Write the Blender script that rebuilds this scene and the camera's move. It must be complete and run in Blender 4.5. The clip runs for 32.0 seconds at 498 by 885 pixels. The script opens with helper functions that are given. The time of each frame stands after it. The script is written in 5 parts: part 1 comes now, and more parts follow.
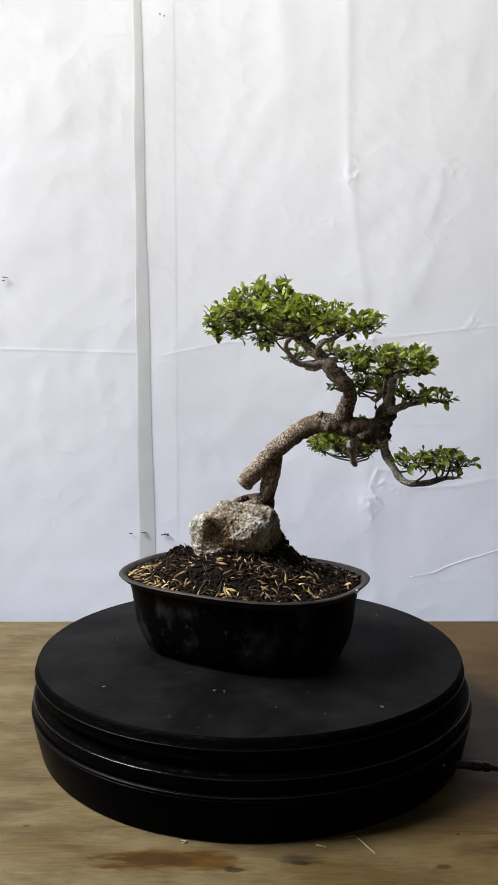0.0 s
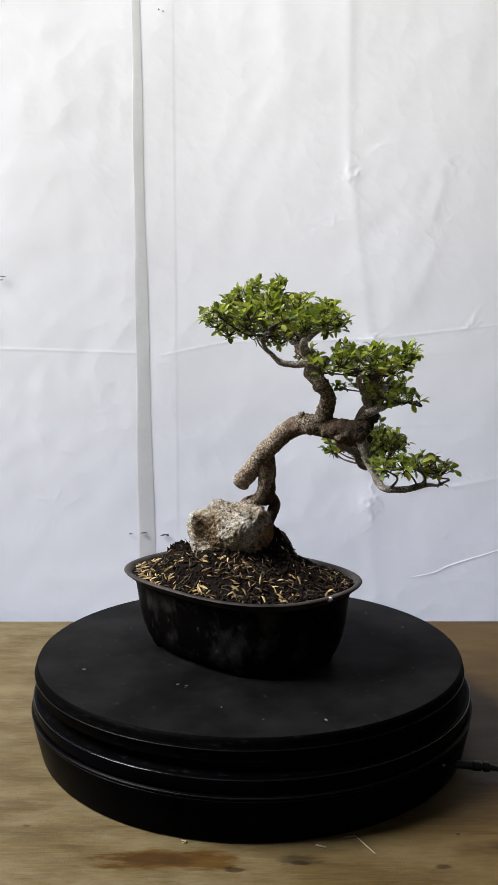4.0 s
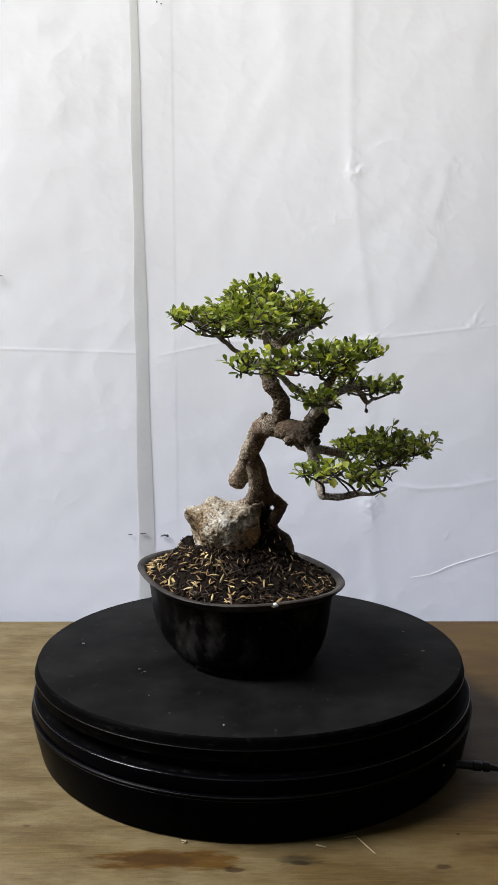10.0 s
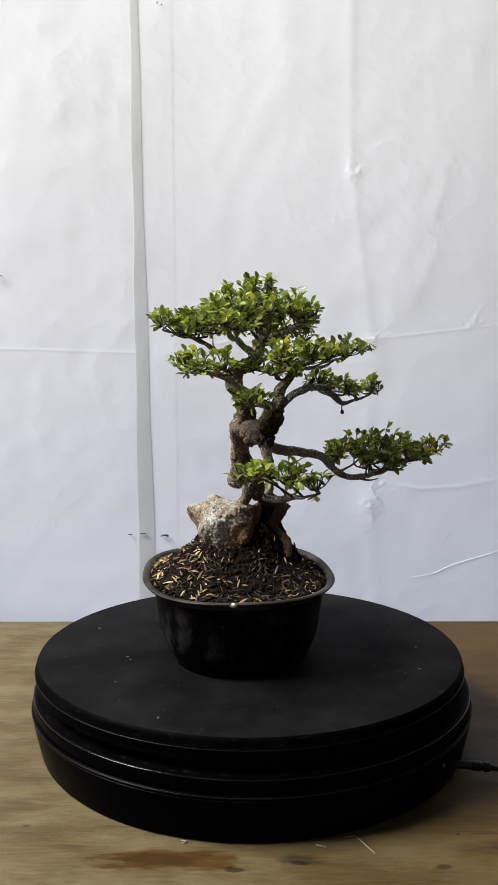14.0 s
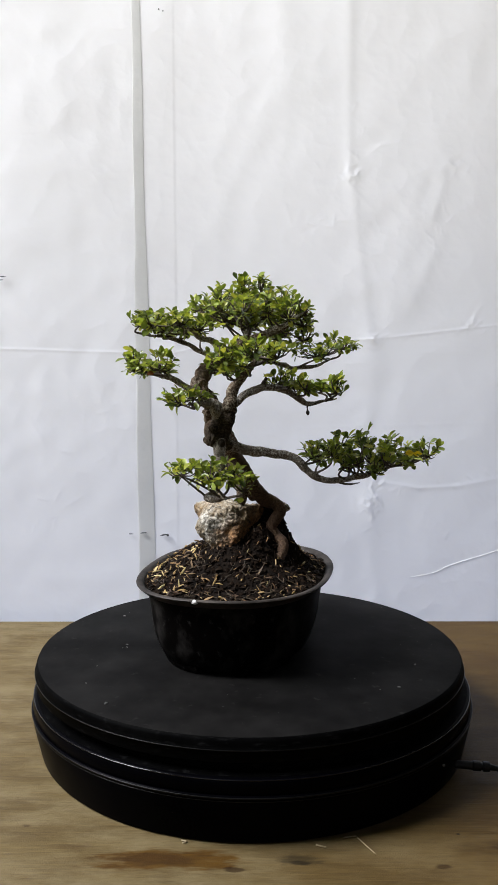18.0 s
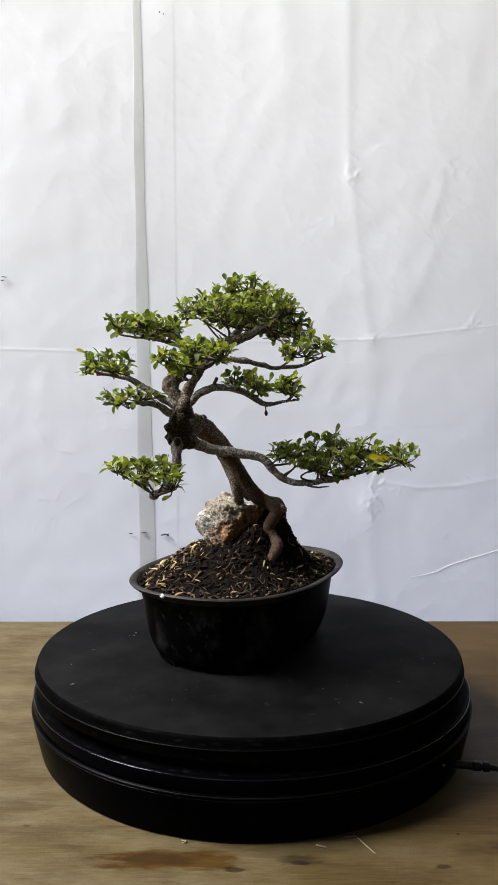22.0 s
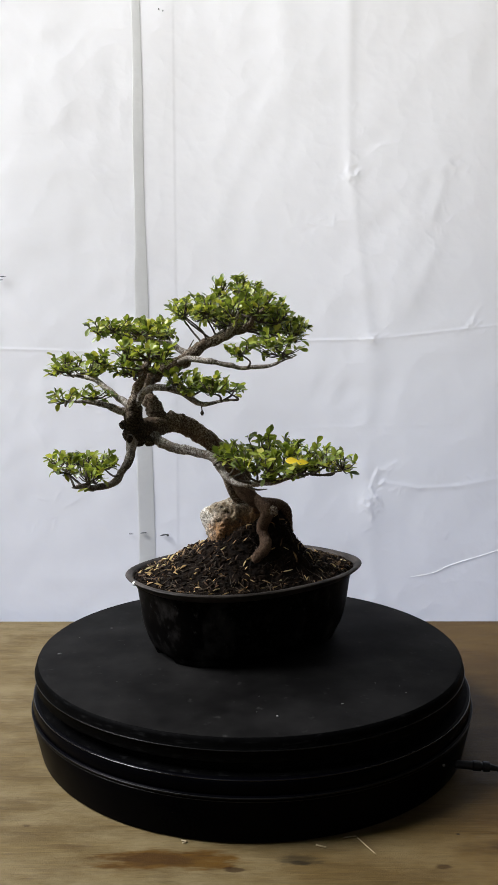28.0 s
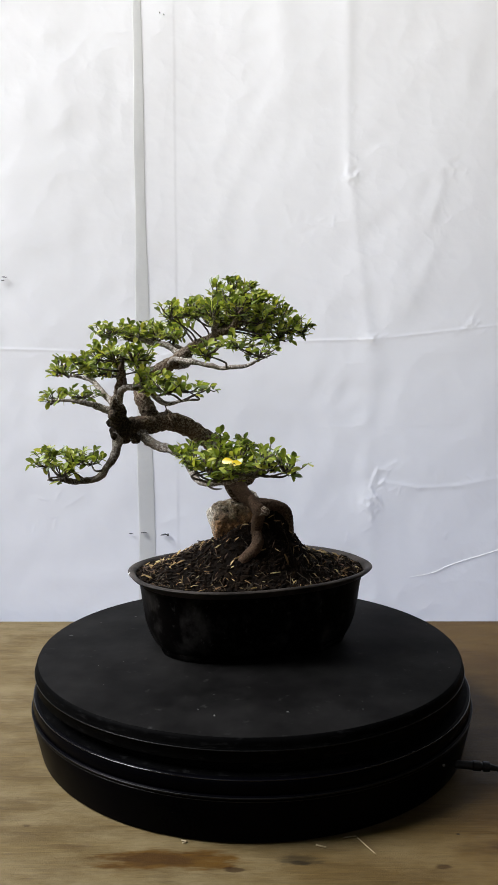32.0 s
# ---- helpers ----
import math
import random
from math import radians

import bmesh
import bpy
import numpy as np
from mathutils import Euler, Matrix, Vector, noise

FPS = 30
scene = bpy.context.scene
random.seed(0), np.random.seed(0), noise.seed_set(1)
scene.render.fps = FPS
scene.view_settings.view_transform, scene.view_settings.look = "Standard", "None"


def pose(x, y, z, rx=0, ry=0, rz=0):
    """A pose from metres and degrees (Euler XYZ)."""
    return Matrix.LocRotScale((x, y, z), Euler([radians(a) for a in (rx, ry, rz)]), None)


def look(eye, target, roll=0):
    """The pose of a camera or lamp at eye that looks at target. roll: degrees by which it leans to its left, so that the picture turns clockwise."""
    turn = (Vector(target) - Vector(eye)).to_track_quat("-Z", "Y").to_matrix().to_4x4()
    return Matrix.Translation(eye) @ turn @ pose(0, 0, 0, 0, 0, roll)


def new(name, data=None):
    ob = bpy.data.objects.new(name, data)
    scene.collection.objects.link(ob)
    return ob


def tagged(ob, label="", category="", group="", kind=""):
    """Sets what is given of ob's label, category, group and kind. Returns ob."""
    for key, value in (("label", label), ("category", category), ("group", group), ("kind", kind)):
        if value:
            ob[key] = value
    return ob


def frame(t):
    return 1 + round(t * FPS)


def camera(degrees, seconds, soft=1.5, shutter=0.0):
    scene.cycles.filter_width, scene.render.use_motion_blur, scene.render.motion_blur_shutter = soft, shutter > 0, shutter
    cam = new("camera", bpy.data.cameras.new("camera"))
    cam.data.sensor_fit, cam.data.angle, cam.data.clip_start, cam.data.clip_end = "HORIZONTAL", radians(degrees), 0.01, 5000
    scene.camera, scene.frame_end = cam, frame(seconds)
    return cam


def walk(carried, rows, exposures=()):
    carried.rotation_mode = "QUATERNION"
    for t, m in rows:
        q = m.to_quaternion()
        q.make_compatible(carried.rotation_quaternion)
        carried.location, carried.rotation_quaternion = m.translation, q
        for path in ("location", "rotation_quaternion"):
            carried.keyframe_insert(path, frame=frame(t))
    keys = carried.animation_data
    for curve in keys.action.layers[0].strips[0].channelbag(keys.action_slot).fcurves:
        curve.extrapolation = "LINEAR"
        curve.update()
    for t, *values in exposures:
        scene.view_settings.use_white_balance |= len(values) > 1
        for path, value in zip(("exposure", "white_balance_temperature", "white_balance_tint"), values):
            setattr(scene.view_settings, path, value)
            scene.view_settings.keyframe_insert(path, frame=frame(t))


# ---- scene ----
# World: metres, z up. The table top lies at z = 0.75, the turntable's axis at x = y = 0.
TABLE_Z = 0.75
PLATTER_Z = TABLE_Z + 0.0748
EYE = Vector((0.0, -0.68, PLATTER_Z + 0.2366))

cam = camera(36.26, 32.0, soft=1.3)
HELD = Matrix.Translation(EYE) @ pose(0, 0, 0, 90 - 4.42, 0, 0.26) @ pose(0, 0, 0, 0, 0, -0.12)
walk(cam, [(0, HELD), (32, HELD)])

# ---- light ----
world = bpy.data.worlds.new("daylight")
scene.world = world
world.use_nodes = True
wn = world.node_tree
sky = wn.nodes.new("ShaderNodeTexSky")
sky.sky_type, sky.sun_disc = "NISHITA", False
sky.sun_elevation, sky.sun_rotation = radians(42), radians(-70)
wn.nodes["Background"].inputs["Strength"].default_value = 0.08
wn.links.new(sky.outputs["Color"], wn.nodes["Background"].inputs["Color"])


def area_lamp(name, eye, target, width, height, watts, colour):
    lamp = bpy.data.lights.new(name, "AREA")
    lamp.shape, lamp.size, lamp.size_y = "RECTANGLE", width, height
    lamp.energy, lamp.color = watts, colour
    ob = new(name, lamp)
    ob.matrix_world = look(eye, target)
    return ob


area_lamp("left_window_daylight", (-1.70, -0.28, 2.75), (0.0, 0.0, 1.05), 1.2, 1.0, 150, (0.935, 0.95, 1.0))
area_lamp("doorway_daylight", (-0.75, -2.12, 1.75), (0.0, 0.1, 1.35), 0.8, 1.0, 1.6, (1.0, 0.98, 0.95))
# added unseen lamps behind the sheet: warm glow above, blue at its foot
area_lamp("sheet_backlight_upper", (-0.15, 0.72, 1.70), (-0.15, 0.3, 1.56), 1.7, 1.1, 11.8, (1.0, 0.955, 0.895))
area_lamp("sheet_backlight_lower", (0.0, 0.72, 0.68), (0.0, 0.3, 0.74), 1.9, 0.55, 3.3, (0.48, 0.59, 1.0))
scene.view_settings.exposure = 0.0

# ---- materials ----


def material(name):
    m = bpy.data.materials.new(name)
    m.use_nodes = True
    return m, m.node_tree.nodes, m.node_tree.links, m.node_tree.nodes["Principled BSDF"]


def ramp(nodes, stops):
    r = nodes.new("ShaderNodeValToRGB")
    while len(r.color_ramp.elements) < len(stops):
        r.color_ramp.elements.new(0.5)
    for e, (at, c) in zip(r.color_ramp.elements, stops):
        e.position, e.color = at, (*c, 1)
    return r


def texture_at(nodes, links, scale, stretch=(1, 1, 1), detail=6, rough=0.55, kind="Object"):
    co, mp, nz = nodes.new("ShaderNodeTexCoord"), nodes.new("ShaderNodeMapping"), nodes.new("ShaderNodeTexNoise")
    mp.inputs["Scale"].default_value = stretch
    nz.inputs["Scale"].default_value, nz.inputs["Detail"].default_value, nz.inputs["Roughness"].default_value = scale, detail, rough
    links.new(co.outputs[kind], mp.inputs["Vector"])
    links.new(mp.outputs["Vector"], nz.inputs["Vector"])
    return nz


def mixed(nodes, links, fac, a, b, how="MIX"):
    mx = nodes.new("ShaderNodeMix")
    mx.data_type, mx.blend_type = "RGBA", how
    for slot, v in ((0, fac), (6, a), (7, b)):
        if hasattr(v, "links"):
            links.new(v, mx.inputs[slot])
        else:
            mx.inputs[slot].default_value = v if slot == 0 else (*v, 1)
    return mx.outputs[2]


def bumped(nodes, links, bsdf, height, strength, distance):
    b = nodes.new("ShaderNodeBump")
    b.inputs["Strength"].default_value, b.inputs["Distance"].default_value = strength, distance
    links.new(height, b.inputs["Height"])
    links.new(b.outputs["Normal"], bsdf.inputs["Normal"])


def surface(name, low, high, coarse, fine, rough=(0.5, 0.7), bump=0.3, depth=0.001, metal=0.0, spec=0.5, stretch=(1, 1, 1), grain=0.22):
    """A surface whose colour wanders between two tones at a coarse and a fine scale."""
    m, nodes, links, bsdf = material(name)
    a, b = texture_at(nodes, links, coarse, stretch), texture_at(nodes, links, fine, stretch)
    ra = ramp(nodes, [(0.3, low), (0.7, high)])
    links.new(a.outputs["Fac"], ra.inputs["Fac"])
    rb = ramp(nodes, [(0.3, (1 - grain,) * 3), (0.7, (1 + grain,) * 3)])
    links.new(b.outputs["Fac"], rb.inputs["Fac"])
    links.new(mixed(nodes, links, 1.0, ra.outputs["Color"], rb.outputs["Color"], "MULTIPLY"), bsdf.inputs["Base Color"])
    mr = nodes.new("ShaderNodeMapRange")
    mr.inputs["To Min"].default_value, mr.inputs["To Max"].default_value = rough
    mr.inputs["From Min"].default_value, mr.inputs["From Max"].default_value = 0.3, 0.7
    links.new(a.outputs["Fac"], mr.inputs["Value"])
    links.new(mr.outputs["Result"], bsdf.inputs["Roughness"])
    bsdf.inputs["Metallic"].default_value, bsdf.inputs["Specular IOR Level"].default_value = metal, spec
    bumped(nodes, links, bsdf, b.outputs["Fac"], bump, depth)
    return m


def wood_material():
    m, nodes, links, bsdf = material("worn_plywood")
    grain = texture_at(nodes, links, 17, (0.45, 2.6, 1), 11, 0.78)
    fine = texture_at(nodes, links, 190, (0.14, 3.6, 3), 9, 0.75)
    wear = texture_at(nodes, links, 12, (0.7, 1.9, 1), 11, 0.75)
    dots = texture_at(nodes, links, 60, (0.8, 1.3, 1), 7, 0.68)
    rg = ramp(nodes, [(0.25, (0.052, 0.031, 0.0095)), (0.5, (0.106, 0.073, 0.027)), (0.75, (0.158, 0.116, 0.048))])
    links.new(grain.outputs["Fac"], rg.inputs["Fac"])
    rf = ramp(nodes, [(0.32, (0.60, 0.58, 0.55)), (0.64, (1.25, 1.25, 1.24))])
    links.new(fine.outputs["Fac"], rf.inputs["Fac"])
    c = mixed(nodes, links, 1.0, rg.outputs["Color"], rf.outputs["Color"], "MULTIPLY")
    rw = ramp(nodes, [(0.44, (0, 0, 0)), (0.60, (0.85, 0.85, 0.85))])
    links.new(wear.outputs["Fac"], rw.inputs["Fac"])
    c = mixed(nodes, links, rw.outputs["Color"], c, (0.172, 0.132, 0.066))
    rd = ramp(nodes, [(0.62, (0, 0, 0)), (0.74, (0.5, 0.5, 0.5))])
    links.new(dots.outputs["Fac"], rd.inputs["Fac"])
    c = mixed(nodes, links, rd.outputs["Color"], c, (0.10, 0.07, 0.045))
    # spills and marks: place, half sizes, tint and raggedness
    co = nodes.new("ShaderNodeTexCoord")
    ragged = texture_at(nodes, links, 45, (0.6, 2.4, 1), 7, 0.66)
    for x, y, rx, ry, tint, rag in ((-0.057, -0.2035, 0.060, 0.0150, (0.54, 0.33, 0.0), 2.4), (-0.066, -0.2030, 0.034, 0.0085, (0.62, 0.55, 0.42), 2.6),
                                    (0.027, -0.2045, 0.021, 0.0085, (0.42, 0.43, 0.45), 3.4), (0.0295, -0.2075, 0.010, 0.0035, (0.38, 0.38, 0.38), 3.0), (-0.012, -0.2140, 0.008, 0.0030, (0.32, 0.26, 0.20), 2.8),
                                    (0.124, -0.2110, 0.007, 0.0038, (0.34, 0.27, 0.18), 3.6), (-0.160, -0.1660, 0.005, 0.0028, (0.45, 0.38, 0.30), 3.4), (0.142, -0.1750, 0.0016, 0.0013, (0.10, 0.08, 0.06), 1.0),
                                    (-0.125, -0.1900, 0.020, 0.0050, (0.72, 0.66, 0.58), 3.2), (0.170, -0.1900, 0.016, 0.0060, (0.62, 0.55, 0.46), 3.2)):
        mp, ln, ad, hl = nodes.new("ShaderNodeMapping"), nodes.new("ShaderNodeVectorMath"), nodes.new("ShaderNodeMath"), nodes.new("ShaderNodeMath")
        mp.vector_type, ln.operation, ad.operation, hl.operation = "TEXTURE", "LENGTH", "MULTIPLY_ADD", "MULTIPLY"
        mp.inputs["Location"].default_value, mp.inputs["Scale"].default_value = (x, y, 0.0), (rx, ry, 0.5)
        links.new(co.outputs["Object"], mp.inputs["Vector"])
        links.new(mp.outputs["Vector"], ln.inputs[0])
        ad.inputs[1].default_value, hl.inputs[1].default_value = rag, 1 / (1.0 + 0.5 * rag)
        links.new(ragged.outputs["Fac"], ad.inputs[0])
        links.new(ln.outputs["Value"], ad.inputs[2])
        links.new(ad.outputs["Value"], hl.inputs[0])
        rs = ramp(nodes, [(0.80, (0.92, 0.92, 0.92)), (0.95, (0, 0, 0))])
        links.new(hl.outputs["Value"], rs.inputs["Fac"])
        c = mixed(nodes, links, rs.outputs["Color"], c, mixed(nodes, links, 1.0, c, tint, "MULTIPLY"))
    # browner end of the board, also darkened in colour for shade, ragged edge
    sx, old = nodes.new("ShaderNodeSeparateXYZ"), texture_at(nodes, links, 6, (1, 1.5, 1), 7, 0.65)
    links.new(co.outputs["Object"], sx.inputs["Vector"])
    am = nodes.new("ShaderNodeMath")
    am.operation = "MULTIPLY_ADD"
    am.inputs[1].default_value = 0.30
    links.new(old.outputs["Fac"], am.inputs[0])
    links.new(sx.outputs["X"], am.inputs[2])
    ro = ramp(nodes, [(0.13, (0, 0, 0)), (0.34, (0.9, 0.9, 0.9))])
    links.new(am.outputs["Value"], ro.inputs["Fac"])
    brown_shade = mixed(nodes, links, 1.0, c, (0.53, 0.385, 0.12), "MULTIPLY")
    c = mixed(nodes, links, ro.outputs["Color"], c, brown_shade)
    links.new(c, bsdf.inputs["Base Color"])
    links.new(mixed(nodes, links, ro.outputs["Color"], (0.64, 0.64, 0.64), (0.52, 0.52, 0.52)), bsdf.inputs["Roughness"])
    bsdf.inputs["Specular IOR Level"].default_value = 0.22
    bumped(nodes, links, bsdf, fine.outputs["Fac"], 0.6, 0.0008)
    return m


def leaf_material(name, per_object, tint=None):
    m, nodes, links, bsdf = material(name)
    info = nodes.new("ShaderNodeObjectInfo" if per_object else "ShaderNodeNewGeometry")
    value = info.outputs["Random" if per_object else "Random Per Island"]
    r = ramp(nodes, [(0.0, (0.055, 0.080, 0.020)), (0.3, (0.148, 0.198, 0.037)), (0.75, (0.305, 0.36, 0.060)), (1.0, (0.44, 0.43, 0.095))] if tint is None else [(0.0, tint), (1.0, tint)])
    links.new(value, r.inputs["Fac"])
    nz = texture_at(nodes, links, 260, (1, 1, 1), 3)
    rn = ramp(nodes, [(0.3, (0.75, 0.78, 0.7)), (0.7, (1.18, 1.15, 1.1))])
    links.new(nz.outputs["Fac"], rn.inputs["Fac"])
    c = mixed(nodes, links, 1.0, r.outputs["Color"], rn.outputs["Color"], "MULTIPLY")
    links.new(c, bsdf.inputs["Base Color"])
    bsdf.inputs["Roughness"].default_value, bsdf.inputs["Specular IOR Level"].default_value = 0.36, 0.5
    tr = nodes.new("ShaderNodeBsdfTranslucent")
    bright = mixed(nodes, links, 1.0, c, (1.35, 1.35, 0.7), "MULTIPLY")
    links.new(bright, tr.inputs["Color"])
    mx = nodes.new("ShaderNodeMixShader")
    mx.inputs["Fac"].default_value = 0.34
    links.new(bsdf.outputs["BSDF"], mx.inputs[1])
    links.new(tr.outputs["BSDF"], mx.inputs[2])
    links.new(mx.outputs["Shader"], nodes["Material Output"].inputs["Surface"])
    return m


def bark_material(name, low, high, lichen, cover=0.85):
    """Bark: brown tones, fine cracks, and pale lichen speckles that gather in patches."""
    m, nodes, links, bsdf = material(name)
    a, b = texture_at(nodes, links, 62, (1, 1, 1), 9, 0.68), texture_at(nodes, links, 900, (1, 1, 1), 6, 0.7)
    speck, patch = texture_at(nodes, links, 640, (1, 1, 1), 5, 0.75), texture_at(nodes, links, 38, (1, 1, 1), 4, 0.6)
    ra = ramp(nodes, [(0.34, low), (0.64, high)])
    links.new(a.outputs["Fac"], ra.inputs["Fac"])
    rb = ramp(nodes, [(0.36, (0.42, 0.38, 0.36)), (0.62, (1.3, 1.28, 1.25))])
    links.new(b.outputs["Fac"], rb.inputs["Fac"])
    c = mixed(nodes, links, 1.0, ra.outputs["Color"], rb.outputs["Color"], "MULTIPLY")
    rs, rp = ramp(nodes, [(0.47, (0, 0, 0)), (0.60, (cover,) * 3)]), ramp(nodes, [(0.36, (0.2, 0.2, 0.2)), (0.58, (1, 1, 1))])
    links.new(speck.outputs["Fac"], rs.inputs["Fac"])
    links.new(patch.outputs["Fac"], rp.inputs["Fac"])
    links.new(mixed(nodes, links, mixed(nodes, links, 1.0, rs.outputs["Color"], rp.outputs["Color"], "MULTIPLY"), c, lichen), bsdf.inputs["Base Color"])
    bsdf.inputs["Roughness"].default_value, bsdf.inputs["Specular IOR Level"].default_value = 0.88, 0.25
    ad = nodes.new("ShaderNodeMath")
    ad.operation = "MULTIPLY_ADD"
    ad.inputs[1].default_value = 0.4
    links.new(speck.outputs["Fac"], ad.inputs[0])
    links.new(a.outputs["Fac"], ad.inputs[2])
    bumped(nodes, links, bsdf, ad.outputs["Value"], 1.0, 0.0022)
    return m


def mossed_shaded(m, at, radius, colour):
    """A dark ragged patch round one place of the bark: moss, and shade put into its colour."""
    nodes, links = m.node_tree.nodes, m.node_tree.links
    bsdf = nodes["Principled BSDF"]
    was = bsdf.inputs["Base Color"].links[0].from_socket
    co, mp, ln = nodes.new("ShaderNodeTexCoord"), nodes.new("ShaderNodeMapping"), nodes.new("ShaderNodeVectorMath")
    mp.vector_type, ln.operation = "TEXTURE", "LENGTH"
    mp.inputs["Location"].default_value, mp.inputs["Scale"].default_value = at, (radius,) * 3
    links.new(co.outputs["Object"], mp.inputs["Vector"])
    links.new(mp.outputs["Vector"], ln.inputs[0])
    nz, ad = texture_at(nodes, links, 120, (1, 1, 1), 6, 0.65), nodes.new("ShaderNodeMath")
    ad.operation = "MULTIPLY_ADD"
    ad.inputs[1].default_value = 0.8
    links.new(nz.outputs["Fac"], ad.inputs[0])
    links.new(ln.outputs["Value"], ad.inputs[2])
    half = nodes.new("ShaderNodeMath")
    half.operation, half.inputs[1].default_value = "MULTIPLY", 0.5
    links.new(ad.outputs["Value"], half.inputs[0])
    r = ramp(nodes, [(0.45, (0.9, 0.9, 0.9)), (0.75, (0, 0, 0))])
    links.new(half.outputs["Value"], r.inputs["Fac"])
    dark = mixed(nodes, links, 1.0, was, colour, "MULTIPLY")
    links.new(mixed(nodes, links, r.outputs["Color"], was, dark), bsdf.inputs["Base Color"])


def rock_material():
    m, nodes, links, bsdf = material("weathered_limestone")
    a, b = texture_at(nodes, links, 30, (1, 1, 1), 9, 0.7), texture_at(nodes, links, 460, (1, 1, 1), 9, 0.82)
    pits = texture_at(nodes, links, 170, (1, 1, 1), 6, 0.7)
    moss = texture_at(nodes, links, 24, (1, 1, 1), 5, 0.6)
    ra = ramp(nodes, [(0.34, (0.055, 0.028, 0.010)), (0.42, (0.20, 0.125, 0.055)), (0.50, (0.33, 0.275, 0.195)), (0.60, (0.58, 0.555, 0.49))])
    links.new(a.outputs["Fac"], ra.inputs["Fac"])
    rb = ramp(nodes, [(0.38, (0.14, 0.115, 0.09)), (0.5, (0.80, 0.79, 0.77)), (0.62, (1.6, 1.6, 1.58))])
    links.new(b.outputs["Fac"], rb.inputs["Fac"])
    c = mixed(nodes, links, 1.0, ra.outputs["Color"], rb.outputs["Color"], "MULTIPLY")
    rq = ramp(nodes, [(0.36, (0.08, 0.06, 0.04)), (0.46, (1, 1, 1))])
    links.new(pits.outputs["Fac"], rq.inputs["Fac"])
    c = mixed(nodes, links, 1.0, c, rq.outputs["Color"], "MULTIPLY")
    # rusty earth stain on one side and low down
    co, dt, st = nodes.new("ShaderNodeTexCoord"), nodes.new("ShaderNodeVectorMath"), nodes.new("ShaderNodeMath")
    dt.operation, st.operation = "DOT_PRODUCT", "MULTIPLY_ADD"
    dt.inputs[1].default_value, st.inputs[1].default_value = (7.0, 12.0, -12.0), 1.4
    links.new(co.outputs["Object"], dt.inputs[0])
    links.new(a.outputs["Fac"], st.inputs[0])
    links.new(dt.outputs["Value"], st.inputs[2])
    rr = ramp(nodes, [(0.0, (0, 0, 0)), (0.26, (0.9, 0.9, 0.9))])
    off = nodes.new("ShaderNodeMath")
    off.inputs[1].default_value = 0.90
    links.new(st.outputs["Value"], off.inputs[0])
    links.new(off.outputs["Value"], rr.inputs["Fac"])
    rust = mixed(nodes, links, 1.0, c, (0.66, 0.34, 0.12), "MULTIPLY")
    c = mixed(nodes, links, rr.outputs["Color"], c, rust)
    rm = ramp(nodes, [(0.56, (0, 0, 0)), (0.70, (0.7, 0.7, 0.7))])
    links.new(moss.outputs["Fac"], rm.inputs["Fac"])
    c = mixed(nodes, links, rm.outputs["Color"], c, (0.115, 0.12, 0.06))
    links.new(c, bsdf.inputs["Base Color"])
    bsdf.inputs["Roughness"].default_value = 0.9
    ad = nodes.new("ShaderNodeMath")
    ad.operation = "MULTIPLY_ADD"
    ad.inputs[1].default_value = 0.4
    links.new(b.outputs["Fac"], ad.inputs[0])
    links.new(a.outputs["Fac"], ad.inputs[2])
    bumped(nodes, links, bsdf, ad.outputs["Value"], 0.8, 0.0025)
    return m


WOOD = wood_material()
CLOTH = surface("white_plastic_sheet", (0.79, 0.79, 0.79), (0.82, 0.82, 0.815), 2.0, 45, (0.5, 0.62), 0.04, 0.0005, spec=0.25, grain=0.008)
STRIP = surface("greyed_hem_tape", (0.60, 0.60, 0.58), (0.68, 0.68, 0.655), 9.0, 120, (0.5, 0.6), 0.1, 0.0006, grain=0.03)


def crumpled(m, layers):
    """Sharp-edged crumpling: cells per metre, height in metres, and how patchy it lies."""
    nodes, links = m.node_tree.nodes, m.node_tree.links
    total = None
    for k, (scale, height, low, high) in enumerate(layers):
        bend = texture_at(nodes, links, scale * 0.9, (1, 1, 1), 3, 0.6)
        cells, co = nodes.new("ShaderNodeTexVoronoi"), nodes.new("ShaderNodeTexCoord")
        cells.inputs["Scale"].default_value = scale
        warp = nodes.new("ShaderNodeVectorMath")
        warp.operation, warp.inputs[1].default_value = "MULTIPLY_ADD", (0.9 / scale,) * 3
        links.new(bend.outputs["Color"], warp.inputs[0])
        links.new(co.outputs["Object"], warp.inputs[2])
        links.new(warp.outputs["Vector"], cells.inputs["Vector"])
        patch, rp = texture_at(nodes, links, 3.1 + 1.7 * k, (1, 1, 1), 3, 0.6), nodes.new("ShaderNodeMapRange")
        rp.inputs["From Min"].default_value, rp.inputs["From Max"].default_value = low, high
        rp.inputs["To Min"].default_value, rp.inputs["To Max"].default_value = 0.15 * height, height
        links.new(patch.outputs["Fac"], rp.inputs["Value"])
        mul = nodes.new("ShaderNodeMath")
        mul.operation = "MULTIPLY"
        links.new(cells.outputs["Distance"], mul.inputs[0])
        links.new(rp.outputs["Result"], mul.inputs[1])
        if total is not None:
            add = nodes.new("ShaderNodeMath")
            links.new(total, add.inputs[0])
            links.new(mul.outputs["Value"], add.inputs[1])
            total = add.outputs["Value"]
        else:
            total = mul.outputs["Value"]
    bumped(nodes, links, nodes["Principled BSDF"], total, 1.0, 1.0)


